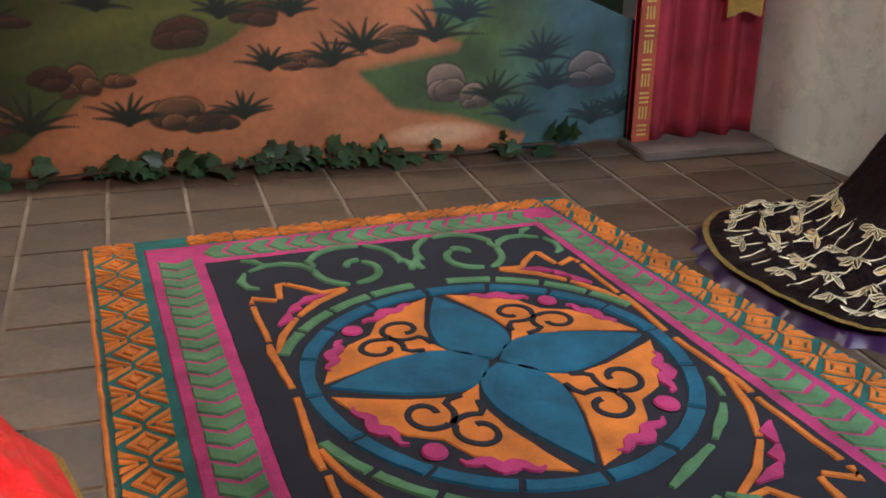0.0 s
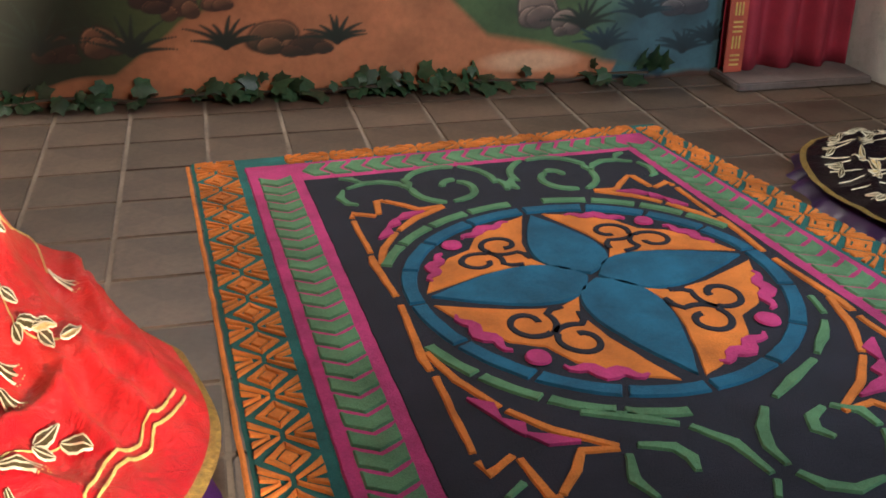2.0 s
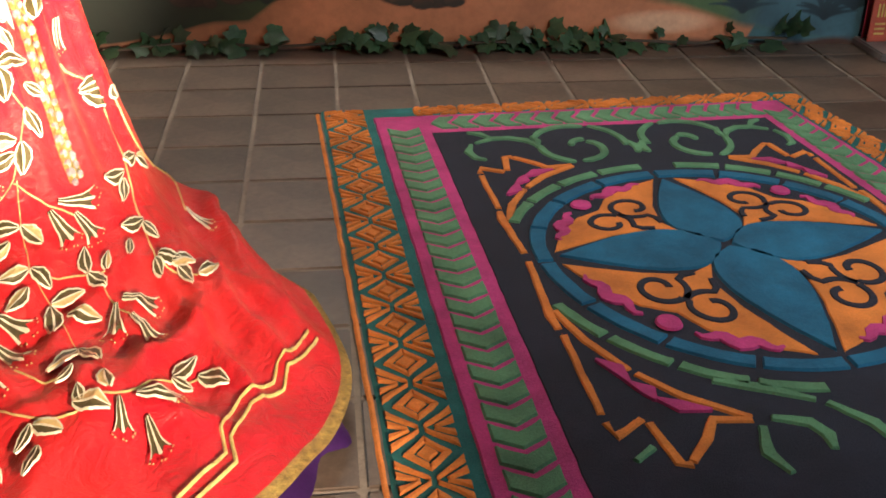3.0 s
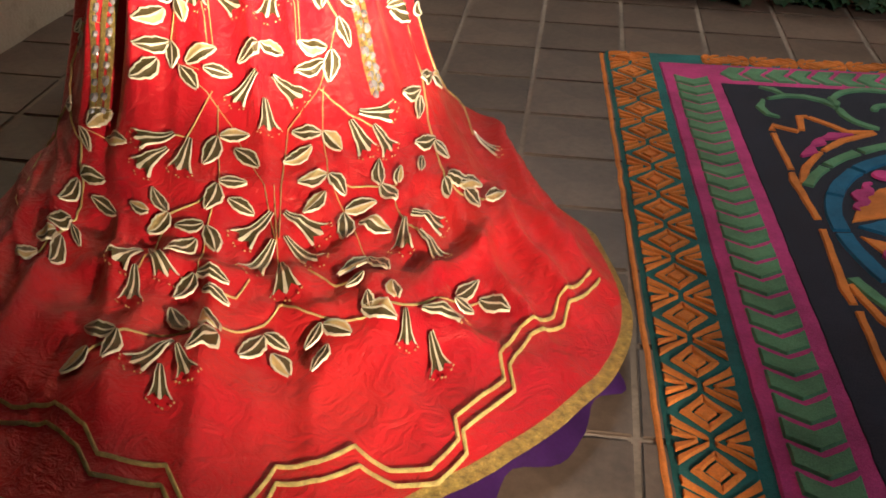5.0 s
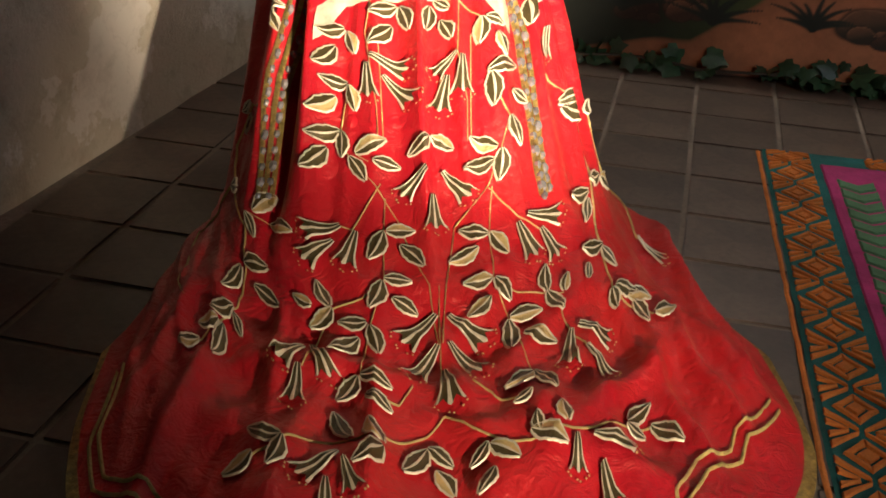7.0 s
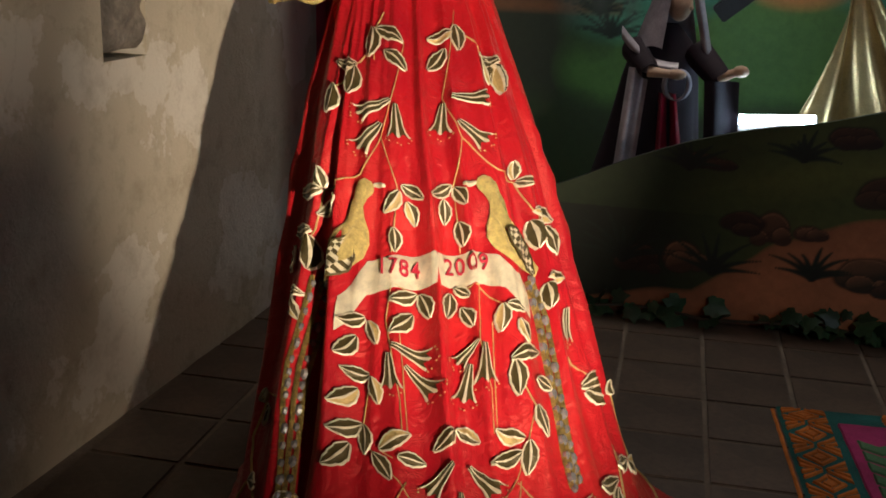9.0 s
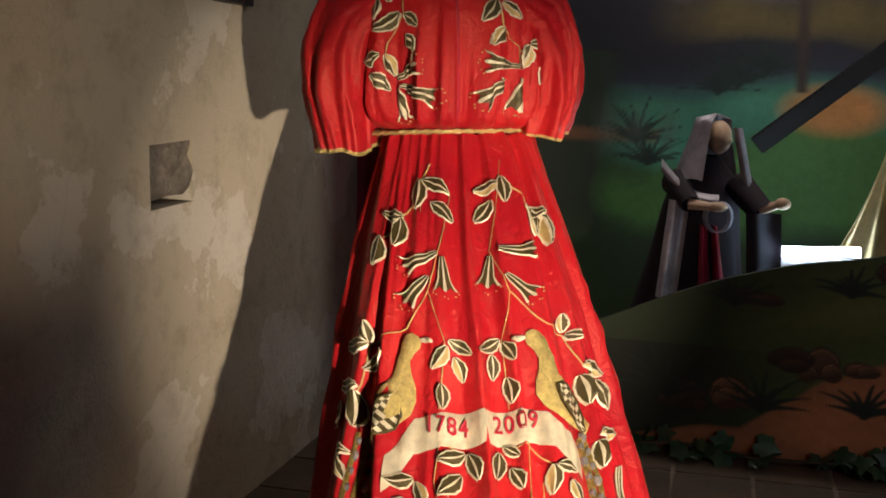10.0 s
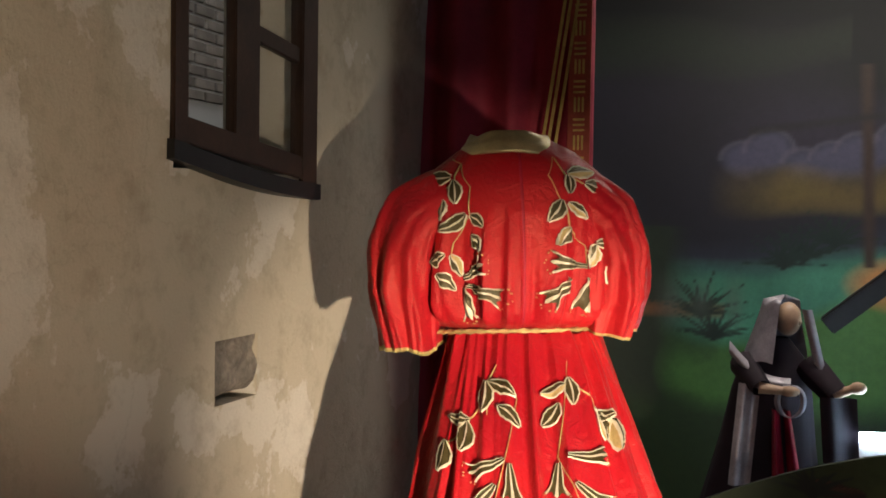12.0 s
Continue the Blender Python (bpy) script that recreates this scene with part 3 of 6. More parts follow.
def sawdust_carpet():
    top = thing("sawdust_carpet", "coloured sawdust carpet with star medallion laid on tiled floor", "carpet", (CX, CY, 0.0), CT)

    def lay(name, outlines, z0, z1, mat, soft=0.004):
        v, f = heap(outlines, z0, z1, soft)
        return raw(name, v, f, mat, top)

    def strewn(name, outlines, x, y, turn, z0, z1, mat, soft):
        c, n = math.cos(radians(turn)), math.sin(radians(turn))
        return lay(name, [[(x + px * c - py * n, y + px * n + py * c) for px, py in o] for o in outlines], z0, z1, mat, soft)
    e1, e2, e3 = B_PINK, B_PINK + B_GREEN, 2 * B_PINK + B_GREEN
    e4 = e3 + B_TEAL
    lay("teal_border", [rect(C_L - e4, C_N - e4, C_R + e4, C_F + e4)], 0.001, 0.006, M_TEAL, 0.012)
    lay("orange_fringe", [ribbon([(C_L - e4 - 0.012, C_F + e4 - 0.03), (C_L - e4 - 0.010, 0.1), (C_L - e4 - 0.012, C_N)], 0.012)], 0.001, 0.0035, M_ORANGE, 0.005)
    lay("pink_border", [rect(C_L - e3, C_N - e3, C_R + e3, C_F + e3)], 0.006, 0.012, M_PINK)
    lay("dark_field", [rect(C_L, C_N, C_R, C_F)], 0.010, 0.015, M_NAVY)
    # green chevrons of the inner border
    w = B_GREEN / 2
    p = 0.070
    chevron = [[(-w, 0.012), (0, -0.022), (w, 0.012), (w, 0.067), (0, 0.033), (-w, 0.067)]]
    xl, xr, yf, yn = C_L - e1 - w, C_R + e1 + w, C_F + e1 + w, C_N - e1 - w
    n_side, n_end = int((C_F - C_N + 0.12) / p), int((C_R - C_L + 0.02) / p)
    places = [(xl, C_N + k * p, 0) for k in range(n_side)] + [(xr, C_N + k * p + 0.02, 0) for k in range(n_side)]
    places += [(C_L + 0.03 + k * p, y, -90) for y in (yf, yn) for k in range(n_end)]
    for x, y, a in places:
        strewn("chevron", chevron, x, y, a, 0.011, 0.018, M_GREEN, 0.005)
    # orange lattice of the outer border: nested lozenges linked by crossing bars
    h, q = 0.066, 0.155

    def lozenge(a, b, t):
        s = t * math.hypot(1 / a, 1 / b)
        i = 1 - s
        return [[(-a, 0), (0, b), (0, b * i), (-a * i, 0)], [(0, b), (a, 0), (a * i, 0), (0, b * i)], [(a, 0), (0, -b), (0, -b * i), (a * i, 0)], [(0, -b), (-a, 0), (-a * i, 0), (0, -b * i)]]
    shapes = [[(-0.021, 0), (0, 0.023), (0.021, 0), (0, -0.023)]] + lozenge(0.047, 0.052, 0.014)
    for sx in (-1, 1):
        for sy in (-1, 1):
            shapes.append([(sx * h, sy * 0.012), (sx * h, sy * 0.034), (sx * 0.006, sy * 0.0775), (sx * 0.006, sy * 0.066), ])
            shapes.append([(sx * h, sy * 0.046), (sx * h, sy * 0.066), (sx * 0.030, sy * 0.0775), (sx * 0.024, sy * 0.0715)])
    ol, orr, of = C_L - e3 - B_TEAL * 0.55, C_R + e3 + B_TEAL * 0.5, C_F + e3 + B_TEAL * 0.5
    places = [(ol, of - 0.02 - k * q, 0) for k in range(16)] + [(orr, of - 0.06 - k * q, 0) for k in range(16)] + [(ol + 0.31 + k * q, of, 90) for k in range(9)]
    for x, y, a in places:
        strewn("lattice_motif", shapes, x, y, a, 0.007, 0.013, M_ORANGE, 0.003)
    # star of four petals
    petal = [(0.012, 0.0)]
    for k in range(1, 15):
        s = k / 15
        petal.append((lerp(0.02, 0.445, s), 0.104 * math.sin(math.pi * s ** 0.62) ** 0.9))
    petal.append((0.447, 0.0))
    petal += [(x, -y) for x, y in petal[-2:0:-1]]
    for a in (2, 93, 181, 274):
        c, s = math.cos(radians(a)), math.sin(radians(a))
        lay("petal", [[longer(x * c - y * s, x * s + y * c) for x, y in petal]], 0.013, 0.022, M_BLUE)
    # orange fields between the petals, with dark scrolls, a pink dot and pink crescents
    for a in (0, 90, 180, 270):
        def turn(pts):
            c, s = math.cos(radians(a + 2)), math.sin(radians(a + 2))
            return [longer(x * c - y * s, x * s + y * c) for x, y in pts]
        kite = [(0.085, 0.085), (0.16, 0.118), (0.27, 0.098), (0.452, 0.03), (0.41, 0.13), (0.335, 0.225), (0.262, 0.262), (0.225, 0.335), (0.13, 0.41), (0.03, 0.452), (0.098, 0.27), (0.118, 0.16)]
        lay("orange_field", [turn(kite)], 0.013, 0.019, M_ORANGE)
        for flip in (False, True):
            s1 = arc(0.262, 0.168, 0.060, 128, -180, 24, 0.026)
            s2 = [(0.150, 0.118), (0.185, 0.125)] + arc(0.262, 0.168, 0.066, 205, 128, 7)
            for s in (s1, s2):
                s = [(y, x) for x, y in s] if flip else s
                lay("dark_scroll", [turn(ribbon(s, 0.019, 0.019))], 0.0185, 0.0225, M_NAVY, 0.003)
            cres = [(math.cos(radians(lerp(12, 37, k / 12))) * (0.425 + 0.010 * math.sin(k * 1.3)), math.sin(radians(lerp(12, 37, k / 12))) * (0.425 + 0.010 * math.sin(k * 1.3))) for k in range(13)]
            cres = [(y, x) for x, y in cres] if flip else cres
            lay("pink_crescent", [turn(ribbon(cres, 0.038, 0.038, 0.4))], 0.0150, 0.0215, M_PINK, 0.0012)
        lay("pink_dot", [turn(arc(0.300, 0.300, 0.030, 0, 345, 23))], 0.0195, 0.0255, M_PINK)
    # the blue ring and the green arcs round it, in short strokes
    for k in range(16):
        a = k * 22.5 + 4
        lay("ring_stroke", [ribbon([longer(*p) for p in arc(0, 0, 0.487, a + 0.7, a + 21.8, 10)], 0.044)], 0.013, 0.022, M_BLUE)
    for side in (1, -1):
        for half in (1, -1):
            for k in range(4 if side > 0 or half < 0 else 0):
                a0, a1 = lerp(-4, 60, k / 4) + 26, lerp(-4, 60, (k + 1) / 4) + 24.5
                pts = [longer(half * x, side * y) for x, y in arc(0, 0, 0.556, a0, a1, 8)]
                lay("green_arc", [ribbon(pts, 0.032)], 0.013, 0.021, M_GREEN)
            # running scrolls between the ring and the field's end
            strokes = [arc(0.085, 0.66, 0.075, -150, -215, 5) + arc(0.19, 0.72, 0.155, 190, 118, 8), arc(0.19, 0.715, 0.150, 112, 20, 9), arc(0.20, 0.69, 0.125, 8, -70, 8),
                       arc(0.20, 0.69, 0.115, -80, -225, 10, 0.055), arc(0.185, 0.70, 0.05, 120, 0, 7, 0.03),
                       [(0.325, 0.705), (0.36, 0.76), (0.41, 0.785), (0.47, 0.785), (0.53, 0.755)], [(0.545, 0.745), (0.565, 0.69), (0.55, 0.635), (0.52, 0.62)],
                       [(0.47, 0.79), (0.50, 0.83), (0.54, 0.845)], [(0.335, 0.70), (0.32, 0.75), (0.335, 0.79)]]
            for s in strokes if side > 0 else ():
                lay("green_scroll", [ribbon([(half * x * 0.96, y * 1.03) for x, y in s], 0.030, 0.026, 0.12)], 0.013, 0.021, M_GREEN)
            # orange corner frames with a pink flower
            lf, tall = (0.96 if half > 0 else 0.97), (1.04 if side > 0 else 1.34)
            frame_strokes = [[(0.545, 0.02), (0.560, 0.22), (0.555, 0.26)], [(0.552, 0.28), (0.556, 0.50)], [(0.556, 0.52), (0.548, 0.555), (0.48, 0.52)], [(0.47, 0.53), (0.455, 0.625), (0.43, 0.63)],
                             [(0.43, 0.625), (0.375, 0.575), (0.34, 0.535), (0.26, 0.545)], [(0.26, 0.54), (0.37, 0.475), (0.44, 0.405)], [(0.45, 0.395), (0.51, 0.30), (0.545, 0.20)]]
            for s in frame_strokes:
                lay("corner_stroke", [ribbon([(half * x * lf, side * y * tall) for x, y in s], 0.026, 0.026, 0.06)], 0.013, 0.020, M_ORANGE)
            for s in ([(0.51, 0.36), (0.475, 0.39), (0.465, 0.43)], [(0.47, 0.425), (0.435, 0.455), (0.43, 0.48)], [(0.43, 0.475), (0.39, 0.50), (0.33, 0.515)]):
                lay("pink_flower", [ribbon([(half * x * lf, side * y * tall) for x, y in s], 0.036, 0.040, 0.4)], 0.013, 0.022, M_PINK, 0.0012)
    for s in NEAR_SCROLLS:
        lay("green_scroll", [ribbon(list(s), 0.034, 0.030, 0.1)], 0.013, 0.021, M_GREEN)
    return top


sawdust_carpet()


# ---- the robe's cut ----
F_K = (0.0, 0.08, 0.20, 0.28, 0.38, 0.52, 0.62, 0.75, 0.85, 1.0)
BACK_V = (0.13, 0.20, 0.40, 0.50, 0.60, 0.87, 1.05, 1.31, 1.56, 2.04)
BACK_Z = (1.28, 1.20, 0.99, 0.86, 0.69, 0.43, 0.265, 0.125, 0.085, 0.065)
SIDE_A = (0.185, 0.212, 0.260, 0.292, 0.330, 0.380, 0.426, 0.474, 0.540, 0.670)
SIDE_V = (0.0, 0.04, 0.10, 0.14, 0.20, 0.32, 0.42, 0.62, 0.85, 1.20)
SIDE_Z = (1.28, 1.18, 1.01, 0.88, 0.71, 0.46, 0.30, 0.155, 0.095, 0.065)
SHIFT_U = (0.027, 0.032, 0.038, 0.047, 0.056, 0.062, 0.070, 0.085, 0.105, 0.113)


def curve(keys, f):
    """A smooth run through a row of values."""
    xs = F_K
    f = min(max(f, 0.0), 1.0)
    k = max(i for i in range(len(xs)) if xs[i] <= f)
    if k == len(xs) - 1:
        return keys[-1]
    h = xs[k + 1] - xs[k]
    s = (f - xs[k]) / h

    def slope(i):
        a, b = max(0, i - 1), min(len(xs) - 1, i + 1)
        return (keys[b] - keys[a]) / (xs[b] - xs[a])
    m0, m1 = slope(k) * h, slope(k + 1) * h
    return (2 * s ** 3 - 3 * s * s + 1) * keys[k] + (s ** 3 - 2 * s * s + s) * m0 + (-2 * s ** 3 + 3 * s * s) * keys[k + 1] + (s ** 3 - s * s) * m1


def skirt_point(c, f):
    """The robe's skirt: c runs round it (0 at the middle of the back, 1 and -1 at the sides, 2 in front), f from belt to hem."""
    ang = c * math.pi / 2
    sn, cs = math.sin(ang), math.cos(ang)
    a, sv, sz = curve(SIDE_A, f), curve(SIDE_V, f), curve(SIDE_Z, f)
    u = curve(SHIFT_U, f) + a * sn
    if cs >= 0:
        v = sv + (curve(BACK_V, f) - sv) * (cs + 1e-6) ** 0.6 - 0.2 * f ** 6 * max(0.0, sn) * cs
        z = sz + (curve(BACK_Z, f) - sz) * cs * cs
    else:
        v = sv + (sv + 0.13 + 0.30 * f) * cs
        u = curve(SHIFT_U, f) + (u - curve(SHIFT_U, f)) * (1 + 0.8 * f ** 3 * cs)
        z = sz
    return u, v, z

# ---- the robes ----


def ridge(c, f, seed, sharp=2.6):
    """A crease line: 1 on its crest, falling to 0 beside it."""
    return max(0.0, 1 - abs(noise.noise(Vector((c, f, seed)))) * sharp)


def ease(x):
    x = max(0.0, min(1.0, x))
    return x * x * (3 - 2 * x)


def skirt_fold(c, f, seed, amp):
    """Soft gathers that run down from the belt, small slack creases across the slope, broad pulls on the train."""
    n = noise.noise
    k = 1.0 if abs(c) < 1.6 else 0.4
    lie = ease((f - 0.50) / 0.22)
    hem = 1.0 - 0.85 * ease((f - 0.90) / 0.10)
    # gathers
    way = c + 0.05 * n(Vector((c * 2, f * 2.0, seed + 1)))
    g = math.sin(way * 24 + 1.7 * n(Vector((c * 3, f * 1.3, seed)))) * (0.005 + 0.004 * f) * (1 - lie)
    g += (ridge(way * 5.5, f * 0.9, seed + 4) ** 1.6 * 0.034 + ridge(way * 11, f * 1.6, seed + 5) ** 2 * 0.012 - 0.012) * min(1.0, 0.3 + f * 2.2) * (1 - 0.85 * lie)
    # one deep fold beside the jewelled chain
    g -= 0.050 * math.exp(-((c + 0.54 - 0.10 * (f - 0.5)) / 0.035) ** 2) * ease((f - 0.36) / 0.10) * (1 - ease((f - 0.55) / 0.2))
    # slack creases that lie across, below the bell flowers
    low = ease((f - 0.60) / 0.08) * (1 - ease((f - 0.86) / 0.07)) * ease(1.25 - abs(c) * 1.2)
    g += low * (ridge(c * 2.6 + 4 * f, f * 15 + 1.2 * c * c, seed + 9, 3.0) ** 1.5 * 0.014 + ridge(c * 5.5, f * 30, seed + 12, 3.0) ** 1.5 * 0.007)
    # the train: long pulls that fan out to the hem, and a few cross folds
    fan = ease((f - 0.66) / 0.16) * hem
    g += fan * (ridge(c * 4.2 + 0.8 * f, f * 2.4, seed + 21, 2.4) ** 1.5 * 0.034 + ridge(c * 2.0 - 3 * f, f * 9, seed + 31, 3.0) ** 1.5 * 0.028 + ridge(c * 6.0 + 2 * f, f * 12, seed + 35, 3.2) ** 1.5 * 0.014 - 0.012)
    g += fan * 0.022 * n(Vector((c * 2.6, f * 5.0, seed + 15)))
    return g * amp * k


def skirt_raw(c, f, seed=3.0, amp=1.0):
    u, v, z = skirt_point(c, f)
    e = 0.004
    pc = Vector(skirt_point(c + e, f)) - Vector(skirt_point(c - e, f))
    pf = Vector(skirt_point(c, min(1, f + e))) - Vector(skirt_point(c, max(0, f - e)))
    nrm = pc.cross(pf)
    nrm = nrm.normalized() if nrm.length > 1e-9 else Vector((0, 0, 1))
    if nrm.z < -0.2:
        nrm = -nrm
    if nrm.dot(Vector((math.sin(c * math.pi / 2), math.cos(c * math.pi / 2), 0.35))) < 0:
        nrm = -nrm
    p = Vector((u, v, z)) + nrm * skirt_fold(c, f, seed, amp)
    if p.z < 0.05:
        p.z = 0.05 + 0.15 * (p.z - 0.05)
    return Vector((p.x, -p.y, p.z)), Vector((nrm.x, -nrm.y, nrm.z))


def bodice_point(c, g):
    """From the neck (g = 0) over the shoulders down to the belt (g = 1), in the same round as the skirt."""
    ang = c * math.pi / 2
    sn, cs = math.sin(ang), math.cos(ang)
    gs = (0.0, 0.12, 0.28, 0.45, 0.65, 0.85, 0.94, 1.0)
    a = np.interp(g, gs, (0.085, 0.150, 0.225, 0.262, 0.262, 0.250, 0.235, 0.205))
    d = np.interp(g, gs, (0.070, 0.115, 0.150, 0.175, 0.190, 0.195, 0.180, 0.135))
    zb = np.interp(g, gs, (1.755, 1.715, 1.655, 1.585, 1.480, 1.360, 1.310, 1.285))
    zs = np.interp(g, gs, (1.770, 1.740, 1.680, 1.570, 1.450, 1.345, 1.305, 1.285))
    pleat = ridge(c * 7.5, g * 0.8, 1.0, 2.4) ** 1.4 * 0.16 + ridge(c * 15, g * 1.1, 4.0, 2.4) ** 1.4 * 0.07 - 0.07
    r = 1.0 + pleat * ease((g - 0.30) / 0.45) * (1 - 0.5 * ease((g - 0.9) / 0.1)) + 0.06 * noise.noise(Vector((c * 5, g * 2.2, 8))) * max(0.0, g - 0.12)
    return Vector((a * sn * r, 0.01 - d * cs * r, float(lerp(zs, zb, cs * cs))))


def grid_mesh(name, fn, nc, nf, c0, c1, mats, parent, label="", thick=0.0, ids=None):
    verts = [fn(lerp(c0, c1, i / nc), j / nf) for j in range(nf + 1) for i in range(nc + 1)]
    faces = [(j * (nc + 1) + i, j * (nc + 1) + i + 1, (j + 1) * (nc + 1) + i + 1, (j + 1) * (nc + 1) + i) for j in range(nf) for i in range(nc)]
    mid = [ids((i + 0.5) / nc, (j + 0.5) / nf) for j in range(nf) for i in range(nc)] if ids else None
    ob = raw(name, verts, faces, mats, parent, True, mid)
    if thick:
        m = ob.modifiers.new("thickness", "SOLIDIFY")
        m.thickness, m.offset = thick, 0
    if label:
        tagged(ob, label)
    return ob


def cloth_scale(c, f):
    """How far a metre of cloth reaches across and along, on the smooth cut."""
    e = 0.012
    if f < 0:
        g = min(max(1 + f, e), 1 - e)
        across = bodice_point(c + e, g) - bodice_point(c - e, g)
        along = bodice_point(c, g + e) - bodice_point(c, g - e)
    else:
        f = min(max(f, e), 1 - e)
        across = Vector(skirt_point(c + e, f)) - Vector(skirt_point(c - e, f))
        along = Vector(skirt_point(c, f + e)) - Vector(skirt_point(c, f - e))
    return 2 * e / max(1e-4, across.length), 2 * e / max(1e-4, along.length)


class Cloth:
    """Maps sewn-on work onto the skirt or the bodice: places are (across, along)."""

    def __init__(self, parent, seed, amp):
        self.parent, self.seed, self.amp = parent, seed, amp

    def at(self, c, f):
        if f >= 0:
            return skirt_raw(c, f, self.seed, self.amp)
        g = 1 + f
        e = 0.01
        p = bodice_point(c, g)
        n = (bodice_point(c + e, g) - bodice_point(c - e, g)).cross(bodice_point(c, min(1, g + e)) - bodice_point(c, max(0, g - e))).normalized()
        if n.dot(Vector((math.sin(c * 1.57), -math.cos(c * 1.57), 0.2))) < 0:
            n = -n
        return p, n

    def base(self, c, f):
        """The place, the way across and the way along, and the normal, of the smooth cloth."""
        p, n = self.at(c, f)
        e = 0.03
        down = (self.at(c, f + (e if f < 0.97 else 0))[0] - self.at(c, f - (e if not 0 <= f < e else 0))[0])
        down -= n * down.dot(n)
        down = down.normalized() if down.length > 1e-6 else Vector((0, 0, -1))
        return p, n, n.cross(down).normalized(), down

    def lay(self, name, outline_fn, c, f, turn, mats, label="", lift=0.006):
        """A puffed appliqué: outline_fn gives vertices (x, y, height) and faces with their material."""
        p, n, right, down = self.base(c, f)
        cs, sn = math.cos(radians(turn)), math.sin(radians(turn))
        verts, faces, mid = outline_fn
        e = 0.012
        ic, jf = cloth_scale(c, f)
        out = []
        for x, y, h in verts:
            a, b = x * cs - y * sn, x * sn + y * cs
            ff = f + b * jf
            ff = min(ff, -0.002) if f < 0 else min(max(ff, 0.001), 0.999)
            q, m = self.at(c + a * ic, ff)
            out.append(q + (m + n).normalized() * (h + lift))
        ob = raw(name, out, faces, mats, self.parent, True, mid)
        if label:
            tagged(ob, label)
        return ob

    def cord(self, name, pts, width, mat, lift=0.004):
        """A couched cord that follows the cloth through (across, along) places."""
        verts, faces = [], []
        ps = []
        for (c0, f0), (c1, f1) in zip(pts, pts[1:]):
            for k in range(6):
                ps.append((lerp(c0, c1, k / 6), lerp(f0, f1, k / 6)))
        ps.append(pts[-1])
        got = [self.at(*q) for q in ps]
        for k, (p, n) in enumerate(got):
            t = (got[min(k + 1, len(got) - 1)][0] - got[max(0, k - 1)][0])
            s = t.cross(n)
            s = s.normalized() * width / 2 if s.length > 1e-9 else Vector((width / 2, 0, 0))
            verts += [p - s, p + n * (lift + width * 0.4), p + s]
        for k in range(len(got) - 1):
            a = k * 3
            faces += [(a, a + 3, a + 4, a + 1), (a + 1, a + 4, a + 5, a + 2)]
        return raw(name, verts, faces, mat, self.parent, True)


def leaf_shape(length, width, halves=(1, 1)):
    """A padded leaf: a pale couched cord round a wavy edge, two dark satin halves and a pale vein."""
    n = 12
    verts, faces, mid = [], [], []
    rim = 0.0028
    for k in range(n + 1):
        s = k / n
        w = width / 2 * math.sin(math.pi * min(1.0, s * 0.96 + 0.02) ** 0.85) * (1 + 0.07 * math.sin(k * 2.1))
        bend = 0.05 * length * math.sin(math.pi * s)
        v = 0.15 * w
        for x, h in ((-w - rim, 0.0), (-w - rim * 0.4, 0.0052), (-w + rim * 0.5, 0.0026), (-w * 0.6, 0.0046), (-v, 0.0034), (0.0, 0.0058), (v, 0.0034), (w * 0.6, 0.0046), (w - rim * 0.5, 0.0026), (w + rim * 0.4, 0.0052), (w + rim, 0.0)):
            verts.append((x + bend, s * length, h))
    for k in range(n):
        for i in range(10):
            a = k * 11 + i
            faces.append((a, a + 1, a + 12, a + 11))
            mid.append((2, 2, halves[0], halves[0], 2, 2, halves[1], halves[1], 2, 2)[i])
    return verts, faces, mid


def bell_shape(length, width):
    """A bell flower: a narrow tube that flares into three pointed lips, with sewn beads past the mouth."""
    verts, faces, mid = [], [], []
    n = 12
    across = (-1.0, -0.88, -0.76, -0.40, -0.16, 0.0, 0.16, 0.40, 0.76, 0.88, 1.0)
    high = (0.0, 0.0052, 0.0028, 0.0050, 0.0040, 0.0062, 0.0040, 0.0050, 0.0028, 0.0052, 0.0)
    for k in range(n + 1):
        s = k / n
        w = width / 2 * (0.22 + 0.34 * math.sin(min(1.0, s * 1.25) * 1.57) + 0.50 * max(0.0, s - 0.62) ** 1.5 / 0.234)
        for i, x in enumerate(across):
            lip = (0.02, 0.06, 0.02, -0.07, 0.04, 0.10, 0.04, -0.07, 0.02, 0.06, 0.02)[i] * length * max(0.0, (s - 0.8) / 0.2)
            verts.append((x * w, s * length * 0.9 + lip, high[i]))
    for k in range(n):
        for i in range(10):
            a = k * 11 + i
            faces.append((a, a + 1, a + 12, a + 11))
            mid.append((2, 2, 1, 1, 2, 2, 1, 1, 2, 2)[i])
    b = len(verts)
    for dx, dy in ((-0.52, 0.98), (-0.40, 1.05), (-0.06, 1.10), (0.08, 1.14), (0.40, 1.05), (0.54, 0.98)):
        for ex, ey, h in ((-1, 0, 0), (0, -1, 0), (1, 0, 0), (0, 1, 0), (0, 0, 0.004)):
            verts.append((dx * width + ex * 0.0026, length * dy + ey * 0.0026, h))
        faces += [(b, b + 1, b + 4), (b + 1, b + 2, b + 4), (b + 2, b + 3, b + 4), (b + 3, b, b + 4)]
        mid += [0] * 4
        b += 5
    return verts, faces, mid


